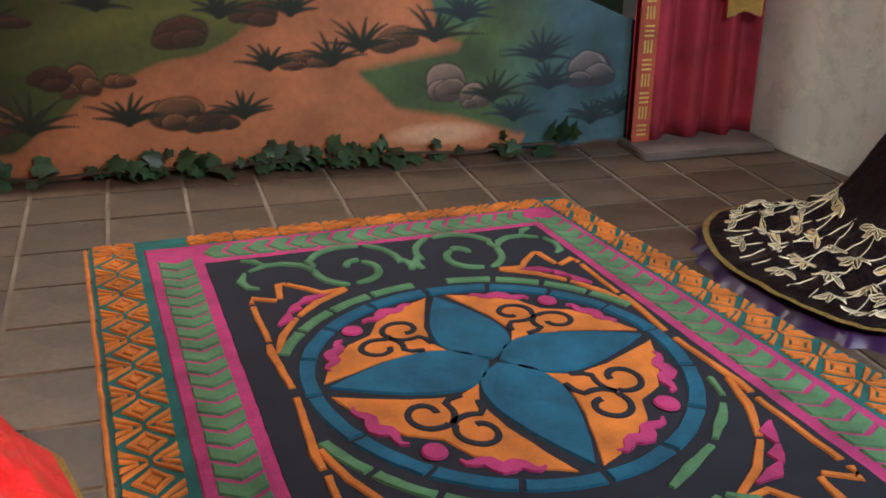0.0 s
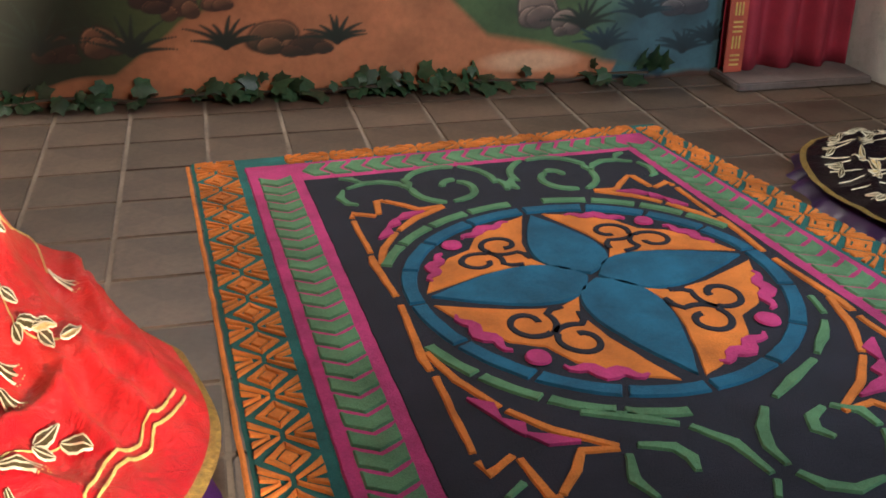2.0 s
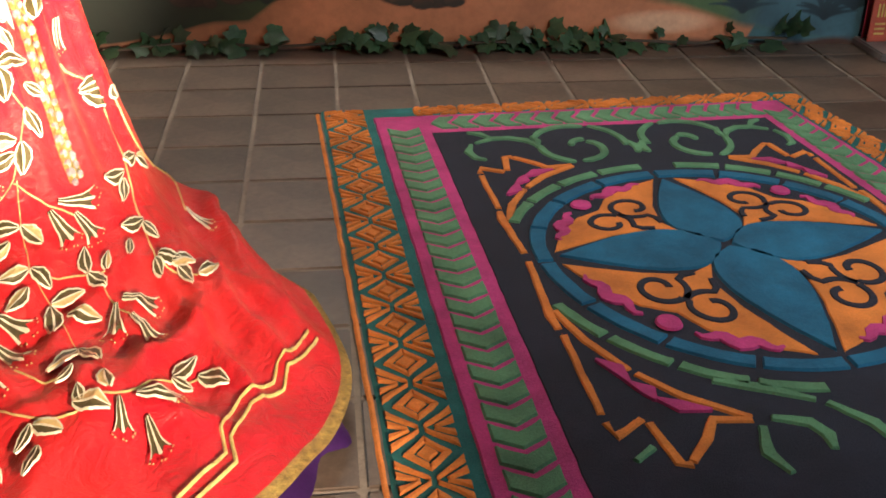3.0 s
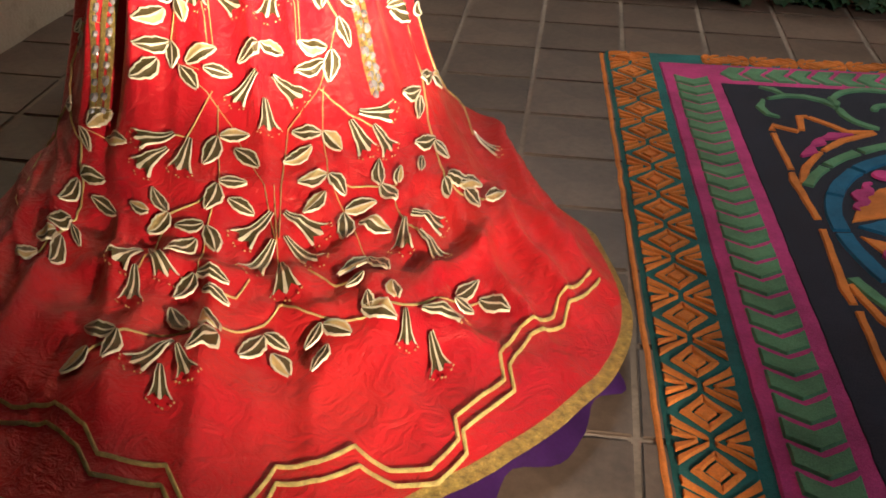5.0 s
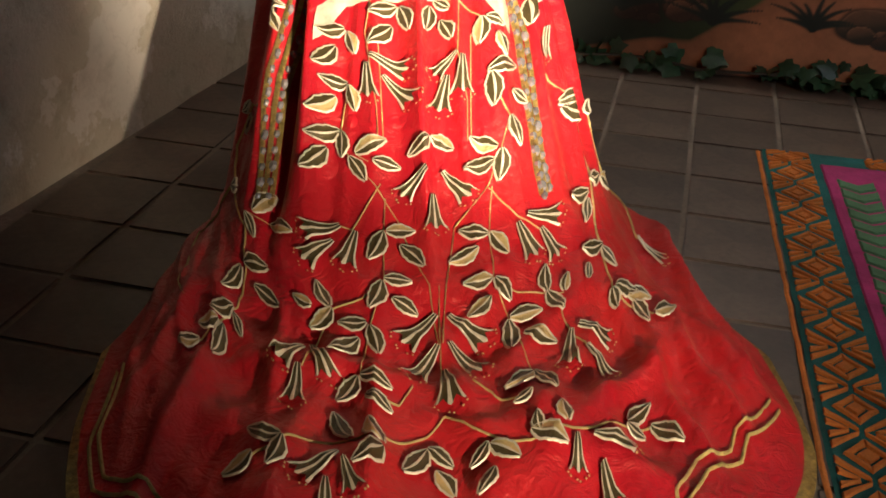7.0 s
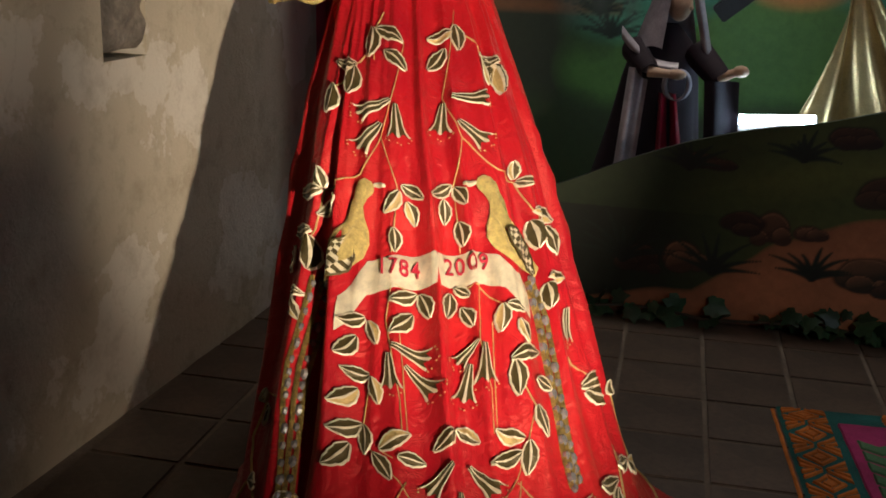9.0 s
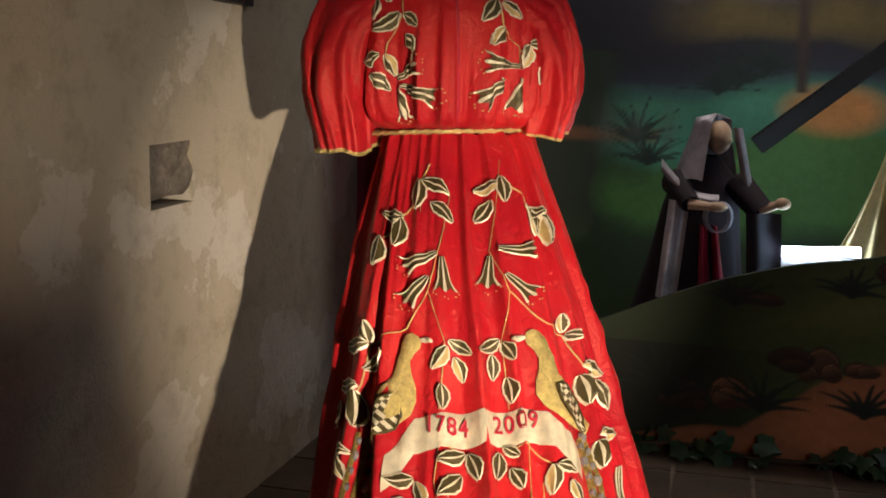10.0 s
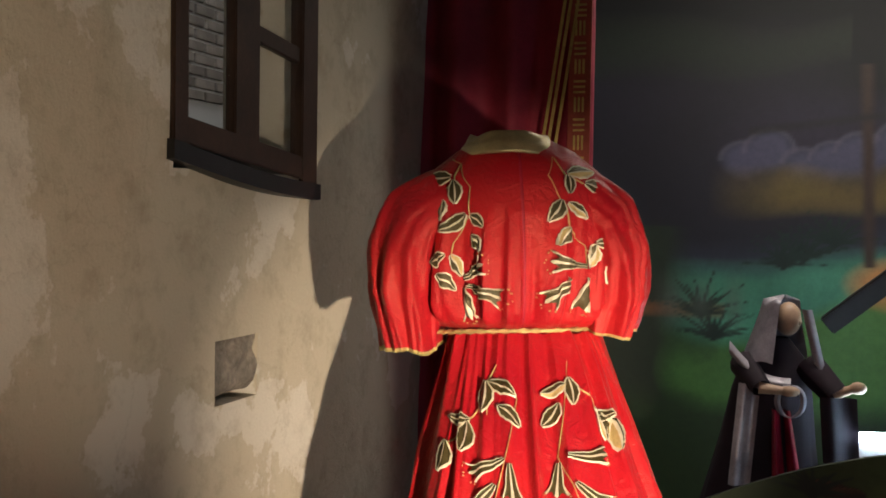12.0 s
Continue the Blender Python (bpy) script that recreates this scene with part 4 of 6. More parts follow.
def wing_shape(length, width):
    """A folded wing: a dark rim round slanting pale and dark feathers."""
    verts, faces, mid = leaf_shape(length, width)
    verts = [(x * (1.0 if x > 0 else 0.9), y, h * 1.4) for x, y, h in verts]
    mid = [1 if k % 10 in (0, 1, 8, 9) else 2 if (k // 10 + (k % 10) // 3) % 2 else 1 for k in range(len(faces))]
    return verts, faces, mid


GOLDS = [M_GOLD, M_OLIVE, M_PALE]


def sew(cloth, rows):
    """Sews single leaves (l) and bell flowers (b) to the cloth: across, along, turn and length of each."""
    for kind, c, f, turn, length in rows:
        rng = random.Random(int((c + 3) * 1000 + f * 777))
        if kind == "b":
            cloth.lay("bell_flower", bell_shape(length, min(0.052, length * 0.56)), c, f, turn, GOLDS)
        else:
            halves = ((1, 1), (1, 1), (1, 1), (1, 1), (1, 0), (0, 1))[rng.randrange(6)]
            cloth.lay("leaf", leaf_shape(length, min(0.034, 0.007 + length * 0.36), halves), c, f, turn, GOLDS)


def cluster(cloth, c, f, turn, kind):
    """A sprig at a place: t three leaves, q four, b three bells."""
    rng = random.Random(int((c + 3) * 1000 + f * 777))
    spread = {"t": (-66, -4, 54), "b": (-46, 0, 46), "q": (-70, -20, 35, 80)}[kind]
    sew(cloth, [("b" if kind == "b" else "l", c, f, turn + a + rng.uniform(-9, 9), 0.085) for a in spread])


def robe(at, turn, cloth_mat, label, seed, sprigs, amp=1.0, upper=True):
    top = thing("embroidered_robe", label, "robe", at, turn, "embroidered robes on display")
    nf, nc = 150, 300
    hem_ids = lambda a, b: 1 if b > 0.986 else 0
    grid_mesh("skirt", lambda c, f: skirt_raw(c, f, seed, amp)[0], nc, nf, -2.0, 2.0, [cloth_mat, M_HEM], top, ids=hem_ids)
    grid_mesh("bodice", bodice_point, 200, 40, -2.0, 2.0, cloth_mat, top)
    work = Cloth(top, seed, amp)
    # sleeves, full and open at the elbow
    for side in (-1, 1):
        def sleeve(a, s):
            ang = a * math.pi
            low = 1.225 if side < 0 else 1.275
            xs = np.interp(s, (0, 0.15, 0.3, 0.5, 0.75, 1), (0.10, 0.170, 0.222, 0.248, 0.250, 0.232))
            zs = np.interp(s, (0, 0.15, 0.3, 0.5, 0.75, 1), (1.60, 1.595, 1.555, 1.475, 1.37, low))
            tilt = np.interp(s, (0, 0.15, 0.3, 0.5, 0.75, 1), (80, 68, 42, 14, 4, -6))
            r = np.interp(s, (0, 0.15, 0.3, 0.5, 0.75, 1), (0.095, 0.100, 0.105, 0.104, 0.100, 0.082))
            ry = lerp(0.115, 0.145, min(1.0, s * 2))
            w = 1 + 0.12 * noise.noise(Vector((math.cos(ang) * 2.2, math.sin(ang) * 2.2 + s * 2.5, side * 4.0))) + (0.16 * ridge(math.cos(ang) * 2.6 + 0.6 * s, math.sin(ang) * 2.6 - 0.5 * s, side * 7.0 + s * 0.6, 2.6) ** 1.5 - 0.08) * ease(s * 2.2)
            k = r * w * math.cos(ang)
            return Vector((side * (xs + (0.028 * min(1.0, s * 2.5) if side < 0 else 0.0) + k * math.cos(radians(tilt))), 0.012 - ry * w * math.sin(ang), zs + k * math.sin(radians(tilt)) + s ** 3 * (0.006 * math.sin(a * 9 + side) + 0.004 * math.sin(a * 17))))
        sl = grid_mesh("sleeve", sleeve, 140, 56, -1.0, 1.0, [cloth_mat, M_GLITTER], top, thick=0.004, ids=lambda a, b: 1 if b > 0.98 else 0)
    # collar of pale gold satin
    def collar(c, s):
        ang = c * math.pi / 2
        r, h = (lerp(0.088, 0.118, s), lerp(1.800, 1.752, s) - 0.012 * abs(math.sin(ang))) if s < 0.8 else (lerp(0.088, 0.118, s), lerp(1.800, 1.745, s) - 0.012 * abs(math.sin(ang)))
        r *= 1 + 0.03 * noise.noise(Vector((c * 4, s * 3, 2)))
        return Vector((-0.02 + r * 1.12 * math.sin(ang), 0.01 - r * math.cos(ang) * 0.92, h - 0.012 + 0.012 * noise.noise(Vector((c * 2.2, s * 2, 5)))))
    grid_mesh("collar", collar, 64, 8, -2.0, 2.0, M_COLLAR, top, "pale gold satin collar", thick=0.006)
    # twisted belt cord
    verts, faces = [], []
    n, m = 260, 8
    for k in range(n):
        ang = 2 * math.pi * k / n
        sag = 0.010 * math.cos(ang * 2 + 0.5)
        p = Vector((0.222 * math.sin(ang), 0.008 - 0.155 * math.cos(ang), 1.283 + 0.012 * math.sin(ang) + sag * 0.5))
        out = Vector((math.sin(ang), -math.cos(ang), 0))
        for j in range(m):
            b = 2 * math.pi * j / m + k * 0.55
            r = 0.0062 * (1 + 0.28 * math.cos(2 * (2 * math.pi * j / m)))
            verts.append(p + out * r * math.cos(b) + Vector((0, 0, r * math.sin(b))))
    for k in range(n):
        for j in range(m):
            faces.append((k * m + j, k * m + (j + 1) % m, ((k + 1) % n) * m + (j + 1) % m, ((k + 1) % n) * m + j))
    tagged(raw("belt_cord", verts, faces, M_GOLD, top, True), "thin twisted gold belt cord")
    sprigs(work, top)
    return top


def purple_base(at, turn, grow, label):
    """A low mound under the train, draped in purple satin."""
    def fn(c, s):
        f = 1.0
        u, v, z = skirt_point(c, f)
        k = lerp(grow, 0.3, s)
        cu, cv = 0.12, 0.75
        h = 0.0 if s < 0.02 else 0.048 * min(1.0, (s / 0.22)) ** 0.5
        k *= 1 + 0.022 * math.sin(c * 30 + 3 * noise.noise(Vector((c * 4, 0, 5)))) * max(0, 1 - s * 3)
        return Vector((cu + (u - cu) * k, -(cv + (v - cv) * k), h))
    ob = grid_mesh("purple_drape", fn, 200, 14, -2.0, 2.0, M_PURPLE, None)
    ob.matrix_world = pose(*at, 0, 0, turn)
    return tagged(ob, label, "display base")


RED_AT, RED_TURN = (-0.904, -0.453, 0.0), 17.0


# what is sewn to the red robe, tier by tier from the belt to the hem: kind, across, along, turn, length
TOP_WEST = (
    ("l", -0.309, 0.102, -59, 0.073),
    ("l", -0.331, 0.101, 4, 0.086),
    ("l", -0.235, 0.131, -44, 0.071),
    ("l", -0.430, 0.148, 89, 0.063),
    ("l", -0.444, 0.151, 7, 0.086),
    ("l", -0.601, 0.178, 6, 0.086),
    ("b", -0.196, 0.188, 59, 0.098),
    ("b", -0.164, 0.193, -4, 0.098),
    ("b", -0.249, 0.216, 34, 0.098),
    ("l", -0.585, 0.313, 168, 0.048),
    ("l", -0.587, 0.313, 65, 0.086),
    ("l", -0.469, 0.316, 44, 0.081),
)
TOP_EAST = (
    ("l", 0.219, 0.104, 69, 0.063),
    ("l", 0.248, 0.095, -1, 0.074),
    ("l", 0.154, 0.126, 36, 0.074),
    ("l", 0.386, 0.136, -72, 0.066),
    ("l", 0.438, 0.132, -9, 0.084),
    ("l", 0.530, 0.147, -1, 0.086),
    ("b", 0.163, 0.183, -80, 0.098),
    ("b", 0.115, 0.187, 9, 0.095),
    ("b", 0.186, 0.213, -40, 0.092),
    ("l", 0.483, 0.292, -171, 0.043),
    ("l", 0.487, 0.295, -54, 0.035),
)
BIRD_WEST = (
    ("l", -0.138, 0.291, -58, 0.058),
    ("l", -0.147, 0.298, 33, 0.066),
    ("l", -0.113, 0.310, -18, 0.059),
    ("l", -0.175, 0.344, -3, 0.056),
    ("l", -0.607, 0.367, 70, 0.086),
    ("l", -0.614, 0.375, -2, 0.079),
    ("l", -0.743, 0.396, 27, 0.086),
    ("l", -0.691, 0.442, -105, 0.051),
    ("l", -0.683, 0.445, -42, 0.060),
    ("l", -0.077, 0.411, 69, 0.068),
    ("l", -0.065, 0.411, -17, 0.066),
    ("l", -0.096, 0.430, 45, 0.075),
    ("l", -0.295, 0.438, 66, 0.067),
    ("l", -0.283, 0.440, -21, 0.061),
    ("l", -0.325, 0.457, 37, 0.074),
    ("b", -0.182, 0.460, -73, 0.091),
    ("b", -0.193, 0.467, -5, 0.088),
    ("b", -0.127, 0.476, -46, 0.091),
)
BIRD_EAST = (
    ("l", 0.109, 0.288, 60, 0.058),
    ("l", 0.120, 0.292, -20, 0.049),
    ("l", 0.065, 0.306, 3, 0.060),
    ("l", 0.124, 0.335, -3, 0.058),
    ("l", 0.521, 0.336, -54, 0.077),
    ("l", 0.505, 0.348, -2, 0.069),
    ("l", 0.602, 0.361, -16, 0.078),
    ("l", 0.519, 0.414, -70, 0.075),
    ("l", 0.511, 0.420, 2, 0.062),
    ("b", 0.631, 0.452, 17, 0.079),
    ("l", 0.079, 0.406, -51, 0.041),
    ("l", 0.060, 0.411, 11, 0.065),
    ("l", 0.102, 0.425, -21, 0.055),
    ("l", 0.258, 0.431, 9, 0.064),
    ("l", 0.273, 0.432, -62, 0.051),
    ("l", 0.315, 0.448, -18, 0.061),
    ("b", 0.151, 0.457, 45, 0.070),
    ("b", 0.177, 0.460, 4, 0.098),
    ("b", 0.117, 0.475, 14, 0.094),
)
SLOPE_WEST = (
    ("l", -0.264, 0.487, 86, 0.067),
    ("l", -0.259, 0.489, -16, 0.063),
    ("l", -0.310, 0.501, 46, 0.081),
    ("l", -0.287, 0.530, 62, 0.080),
    ("l", -0.282, 0.530, -5, 0.066),
    ("l", -0.327, 0.550, 36, 0.086),
    ("l", -0.220, 0.549, -121, 0.079),
    ("l", -0.241, 0.553, -37, 0.066),
    ("l", -0.154, 0.554, -82, 0.059),
    ("l", -0.822, 0.557, 31, 0.048),
    ("l", -0.721, 0.559, 39, 0.086),
    ("l", 0.037, 0.530, 46, 0.063),
    ("b", 0.022, 0.559, 40, 0.083),
    ("b", -0.257, 0.621, 63, 0.096),
    ("b", -0.278, 0.638, 39, 0.098),
    ("b", -0.205, 0.624, 13, 0.098),
    ("l", -0.110, 0.620, -94, 0.061),
    ("l", -0.118, 0.621, 24, 0.079),
    ("l", -0.067, 0.633, -40, 0.070),
)
SLOPE_EAST = (
    ("l", 0.263, 0.479, -92, 0.084),
    ("l", 0.276, 0.481, 1, 0.082),
    ("l", 0.357, 0.500, -54, 0.060),
    ("l", 0.327, 0.524, -16, 0.074),
    ("l", 0.272, 0.547, 119, 0.067),
    ("l", 0.258, 0.557, 81, 0.071),
    ("l", 0.284, 0.550, 11, 0.070),
    ("l", 0.624, 0.528, -75, 0.086),
    ("l", 0.636, 0.534, -39, 0.086),
    ("l", 0.800, 0.566, -180, 0.035),
    ("l", 0.044, 0.529, -54, 0.058),
    ("b", 0.078, 0.561, -37, 0.087),
    ("b", 0.041, 0.583, -1, 0.083),
    ("b", 0.340, 0.618, -71, 0.098),
    ("b", 0.307, 0.623, -14, 0.098),
    ("b", 0.386, 0.636, -18, 0.087),
    ("l", 0.204, 0.626, 105, 0.064),
    ("l", 0.212, 0.625, -25, 0.068),
    ("l", 0.163, 0.640, 68, 0.068),
)
LOW_WEST = (
    ("l", -0.796, 0.654, -108, 0.086),
    ("l", -0.594, 0.648, -151, 0.081),
    ("l", -0.633, 0.655, -49, 0.063),
    ("l", -0.533, 0.648, -95, 0.086),
    ("l", -0.601, 0.707, -109, 0.086),
    ("l", -0.613, 0.713, 18, 0.086),
    ("l", -0.542, 0.721, -78, 0.086),
    ("l", -0.592, 0.760, 47, 0.086),
    ("l", -0.629, 0.787, 44, 0.086),
    ("l", -0.583, 0.767, -42, 0.055),
    ("l", -0.610, 0.787, 2, 0.086),
    ("l", -0.673, 0.823, 41, 0.086),
    ("l", -0.118, 0.672, -84, 0.056),
    ("l", -0.123, 0.675, 21, 0.075),
    ("l", -0.096, 0.691, -57, 0.058),
    ("l", -0.326, 0.716, 106, 0.049),
    ("l", -0.272, 0.711, 148, 0.066),
    ("l", -0.267, 0.712, 35, 0.075),
    ("l", -0.167, 0.722, 77, 0.060),
    ("l", -0.159, 0.725, -13, 0.069),
    ("l", -0.189, 0.739, 45, 0.083),
)
LOW_EAST = (
    ("l", 0.767, 0.631, 109, 0.086),
    ("l", 0.773, 0.634, -41, 0.086),
    ("l", 0.652, 0.630, 107, 0.086),
    ("l", 0.640, 0.636, 46, 0.063),
    ("l", 0.633, 0.691, 110, 0.086),
    ("l", 0.625, 0.694, -8, 0.065),
    ("l", 0.534, 0.697, 39, 0.046),
    ("b", 0.950, 0.772, 13, 0.098),
    ("l", 0.585, 0.740, -46, 0.086),
    ("l", 0.573, 0.740, 3, 0.046),
    ("l", 0.632, 0.759, -44, 0.086),
    ("l", 0.641, 0.770, 6, 0.070),
    ("l", 0.669, 0.799, -57, 0.086),
    ("l", 0.192, 0.674, 87, 0.062),
    ("l", 0.200, 0.674, -27, 0.063),
    ("l", 0.175, 0.695, 56, 0.062),
    ("l", 0.354, 0.703, -167, 0.063),
    ("l", 0.412, 0.711, -153, 0.042),
    ("l", 0.354, 0.703, -22, 0.062),
    ("l", 0.226, 0.716, -85, 0.074),
    ("l", 0.221, 0.719, 13, 0.086),
    ("l", 0.252, 0.737, -53, 0.079),
)
FAN_WEST = (
    ("b", 0.019, 0.706, 46, 0.098),
    ("b", 0.013, 0.740, 34, 0.098),
    ("b", -0.339, 0.761, 29, 0.098),
    ("b", -0.317, 0.756, -26, 0.098),
    ("b", -0.344, 0.792, 1, 0.098),
    ("l", -0.194, 0.784, 29, 0.080),
    ("l", -0.187, 0.783, -66, 0.065),
    ("l", -0.174, 0.805, -59, 0.056),
    ("l", -0.343, 0.872, 99, 0.072),
    ("l", -0.339, 0.872, 13, 0.070),
    ("l", -0.397, 0.887, 41, 0.070),
    ("l", -0.203, 0.850, 151, 0.076),
    ("l", -0.137, 0.856, 160, 0.082),
    ("l", -0.136, 0.859, 39, 0.079),
    ("b", -0.225, 0.870, 40, 0.098),
    ("b", -0.211, 0.877, -20, 0.072),
    ("b", -0.239, 0.891, -6, 0.073),
    ("l", -0.046, 0.843, 35, 0.076),
    ("l", -0.044, 0.841, -46, 0.057),
    ("l", -0.031, 0.860, -26, 0.060),
)
FAN_EAST = (
    ("b", 0.055, 0.706, -44, 0.098),
    ("b", 0.046, 0.737, -29, 0.098),
    ("b", 0.021, 0.766, 2, 0.098),
    ("b", 0.388, 0.753, 28, 0.098),
    ("b", 0.413, 0.752, -46, 0.098),
    ("b", 0.403, 0.780, -10, 0.093),
    ("l", 0.236, 0.784, 61, 0.083),
    ("l", 0.241, 0.783, -8, 0.086),
    ("l", 0.192, 0.818, 68, 0.042),
    ("l", 0.074, 0.849, 47, 0.047),
    ("l", 0.078, 0.851, -41, 0.067),
    ("l", 0.078, 0.869, 40, 0.054),
    ("l", 0.178, 0.855, -175, 0.040),
    ("l", 0.239, 0.856, -170, 0.063),
    ("l", 0.162, 0.852, -48, 0.077),
    ("b", 0.252, 0.865, 13, 0.067),
    ("b", 0.290, 0.868, -53, 0.095),
    ("b", 0.290, 0.887, 3, 0.080),
    ("l", 0.394, 0.862, -102, 0.077),
    ("l", 0.385, 0.865, -51, 0.048),
    ("l", 0.460, 0.869, -28, 0.086),
)
BACK_WEST = (
    ("l", -0.521, -0.712, 85, 0.086),
    ("l", -0.494, -0.700, -19, 0.068),
    ("l", -0.607, -0.648, 63, 0.086),
    ("l", -0.530, -0.605, -8, 0.056),
    ("l", -0.329, -0.539, 59, 0.079),
    ("l", -0.317, -0.533, -55, 0.057),
    ("l", -0.299, -0.442, -33, 0.052),
    ("l", -0.469, -0.362, 79, 0.086),
    ("l", -0.445, -0.360, -28, 0.061),
    ("l", -0.522, -0.276, -56, 0.071),
    ("b", -0.340, -0.253, -112, 0.092),
    ("b", -0.331, -0.222, -69, 0.098),
    ("b", -0.350, -0.211, -9, 0.084),
)
BACK_EAST = (
    ("l", 0.380, -0.752, -85, 0.086),
    ("l", 0.372, -0.745, 11, 0.050),
    ("l", 0.489, -0.696, -63, 0.083),
    ("l", 0.266, -0.613, 34, 0.069),
    ("l", 0.304, -0.599, -51, 0.057),
    ("l", 0.279, -0.482, 32, 0.057),
    ("l", 0.495, -0.424, -87, 0.086),
    ("l", 0.485, -0.419, 12, 0.063),
    ("l", 0.588, -0.356, 11, 0.064),
    ("b", 0.399, -0.318, 92, 0.098),
    ("b", 0.327, -0.265, 48, 0.097),
    ("b", 0.423, -0.270, 5, 0.087),
)
STEMS_UPPER = (
    ((-0.256, 0.077), (-0.323, 0.100), (-0.311, 0.142)),
    ((-0.113, 0.118), (-0.155, 0.159), (-0.189, 0.184), (-0.248, 0.232), (-0.160, 0.292), (-0.175, 0.344), (-0.187, 0.373)),
    ((-0.342, 0.121), (-0.456, 0.152), (-0.599, 0.182)),
    ((-0.248, 0.232), (-0.358, 0.283), (-0.584, 0.314), (-0.602, 0.367), (-0.626, 0.390)),
    ((0.273, 0.068), (0.235, 0.100), (0.119, 0.179), (0.194, 0.233), (0.121, 0.289), (0.123, 0.338), (0.122, 0.371)),
    ((0.248, 0.095), (0.445, 0.129), (0.525, 0.147), (0.529, 0.177)),
    ((0.194, 0.233), (0.333, 0.276), (0.487, 0.295), (0.521, 0.336), (0.596, 0.364)),
    ((-0.185, 0.404), (-0.207, 0.438), (-0.186, 0.460), (-0.148, 0.505), (-0.139, 0.538)),
    ((-0.185, 0.404), (-0.070, 0.411)),
    ((0.183, 0.404), (0.157, 0.457), (0.187, 0.499), (0.172, 0.537)),
    ((0.181, 0.407), (0.079, 0.408)),
    ((0.180, 0.409), (0.262, 0.431)),
)
STEMS_LOWER = (
    ((-0.153, 0.440), (-0.137, 0.479), (-0.122, 0.532)),
    ((-0.264, 0.487), (-0.287, 0.530), (-0.258, 0.549), (-0.148, 0.575), (-0.119, 0.587), (-0.074, 0.606), (0.008, 0.676), (0.018, 0.737)),
    ((-0.129, 0.574), (-0.218, 0.622), (-0.257, 0.621)),
    ((-0.170, 0.555), (-0.220, 0.549)),
    ((-0.113, 0.587), (-0.118, 0.620), (-0.118, 0.672), (-0.159, 0.724), (-0.187, 0.784)),
    ((-0.267, 0.712), (-0.184, 0.696), (-0.123, 0.675)),
    ((-0.267, 0.712), (-0.309, 0.755), (-0.336, 0.792)),
    ((0.221, 0.442), (0.189, 0.532)),
    ((0.269, 0.479), (0.327, 0.524), (0.284, 0.550), (0.233, 0.578), (0.104, 0.613), (0.056, 0.676), (0.028, 0.737)),
    ((0.231, 0.581), (0.311, 0.616), (0.385, 0.637)),
    ((0.241, 0.581), (0.212, 0.625), (0.197, 0.674), (0.226, 0.716), (0.236, 0.784)),
    ((0.203, 0.676), (0.268, 0.692), (0.412, 0.711)),
    ((0.375, 0.705), (0.388, 0.753), (0.403, 0.780)),
    ((0.035, 0.677), (0.015, 0.769)),
)
STEMS_OUTER = (
    ((-0.612, 0.537), (-0.816, 0.559), (-0.853, 0.618), (-0.796, 0.654), (-0.632, 0.671), (-0.601, 0.707), (-0.585, 0.757), (-0.673, 0.823)),
    ((-0.823, 0.662), (-1.062, 0.844), (-0.791, 0.811)),
    ((-0.628, 0.654), (-0.533, 0.648)),
    ((0.574, 0.494), (0.760, 0.549), (0.690, 0.617), (0.633, 0.691), (0.579, 0.741), (0.669, 0.799)),
    ((0.800, 0.565), (1.058, 0.773), (0.949, 0.774)),
    ((-0.396, 0.888), (-0.339, 0.872), (-0.302, 0.863), (-0.209, 0.852), (-0.115, 0.843), (-0.041, 0.829), (0.003, 0.815)),
    ((0.003, 0.815), (0.053, 0.835), (0.094, 0.848), (0.158, 0.858), (0.224, 0.858), (0.378, 0.866), (0.460, 0.869)),
    ((-0.174, 0.805), (-0.098, 0.806), (-0.061, 0.785)),
    ((0.082, 0.782), (0.133, 0.809), (0.187, 0.822)),
)
STEMS_BACK = (
    ((-0.752, -0.817), (-0.560, -0.801), (-0.498, -0.705), (-0.579, -0.631)),
    ((-0.560, -0.801), (-0.353, -0.680), (-0.317, -0.533), (-0.426, -0.410), (-0.445, -0.355), (-0.348, -0.247)),
    ((0.368, -0.875), (0.225, -0.762), (0.266, -0.613), (0.309, -0.489), (0.414, -0.393), (0.401, -0.305)),
    ((0.378, -0.866), (0.372, -0.745), (0.489, -0.696)),
    ((0.414, -0.393), (0.588, -0.356)),
)
BRAID = ((-0.90, 0.930), (-0.844, 0.949), (-0.813, 0.960), (-0.73, 0.962), (-0.612, 0.936), (-0.53, 0.935), (-0.431, 0.925), (-0.357, 0.935), (-0.321, 0.949), (-0.205, 0.949), (-0.17, 0.972), (-0.09, 0.972), (-0.049, 0.953),
         (-0.036, 0.944), (0.03, 0.947), (0.095, 0.943), (0.14, 0.965), (0.20, 0.978), (0.262, 0.967), (0.272, 0.951), (0.322, 0.948), (0.396, 0.944), (0.419, 0.924), (0.505, 0.914), (0.608, 0.926), (0.656, 0.921), (0.816, 0.945))
CHAIN_WEST = ((-0.577, 0.415), (-0.591, 0.458), (-0.605, 0.506), (-0.605, 0.538), (-0.593, 0.584), (-0.577, 0.630))
CHAIN_EAST = ((0.452, 0.410), (0.473, 0.451), (0.468, 0.493), (0.459, 0.534), (0.444, 0.575), (0.445, 0.605))
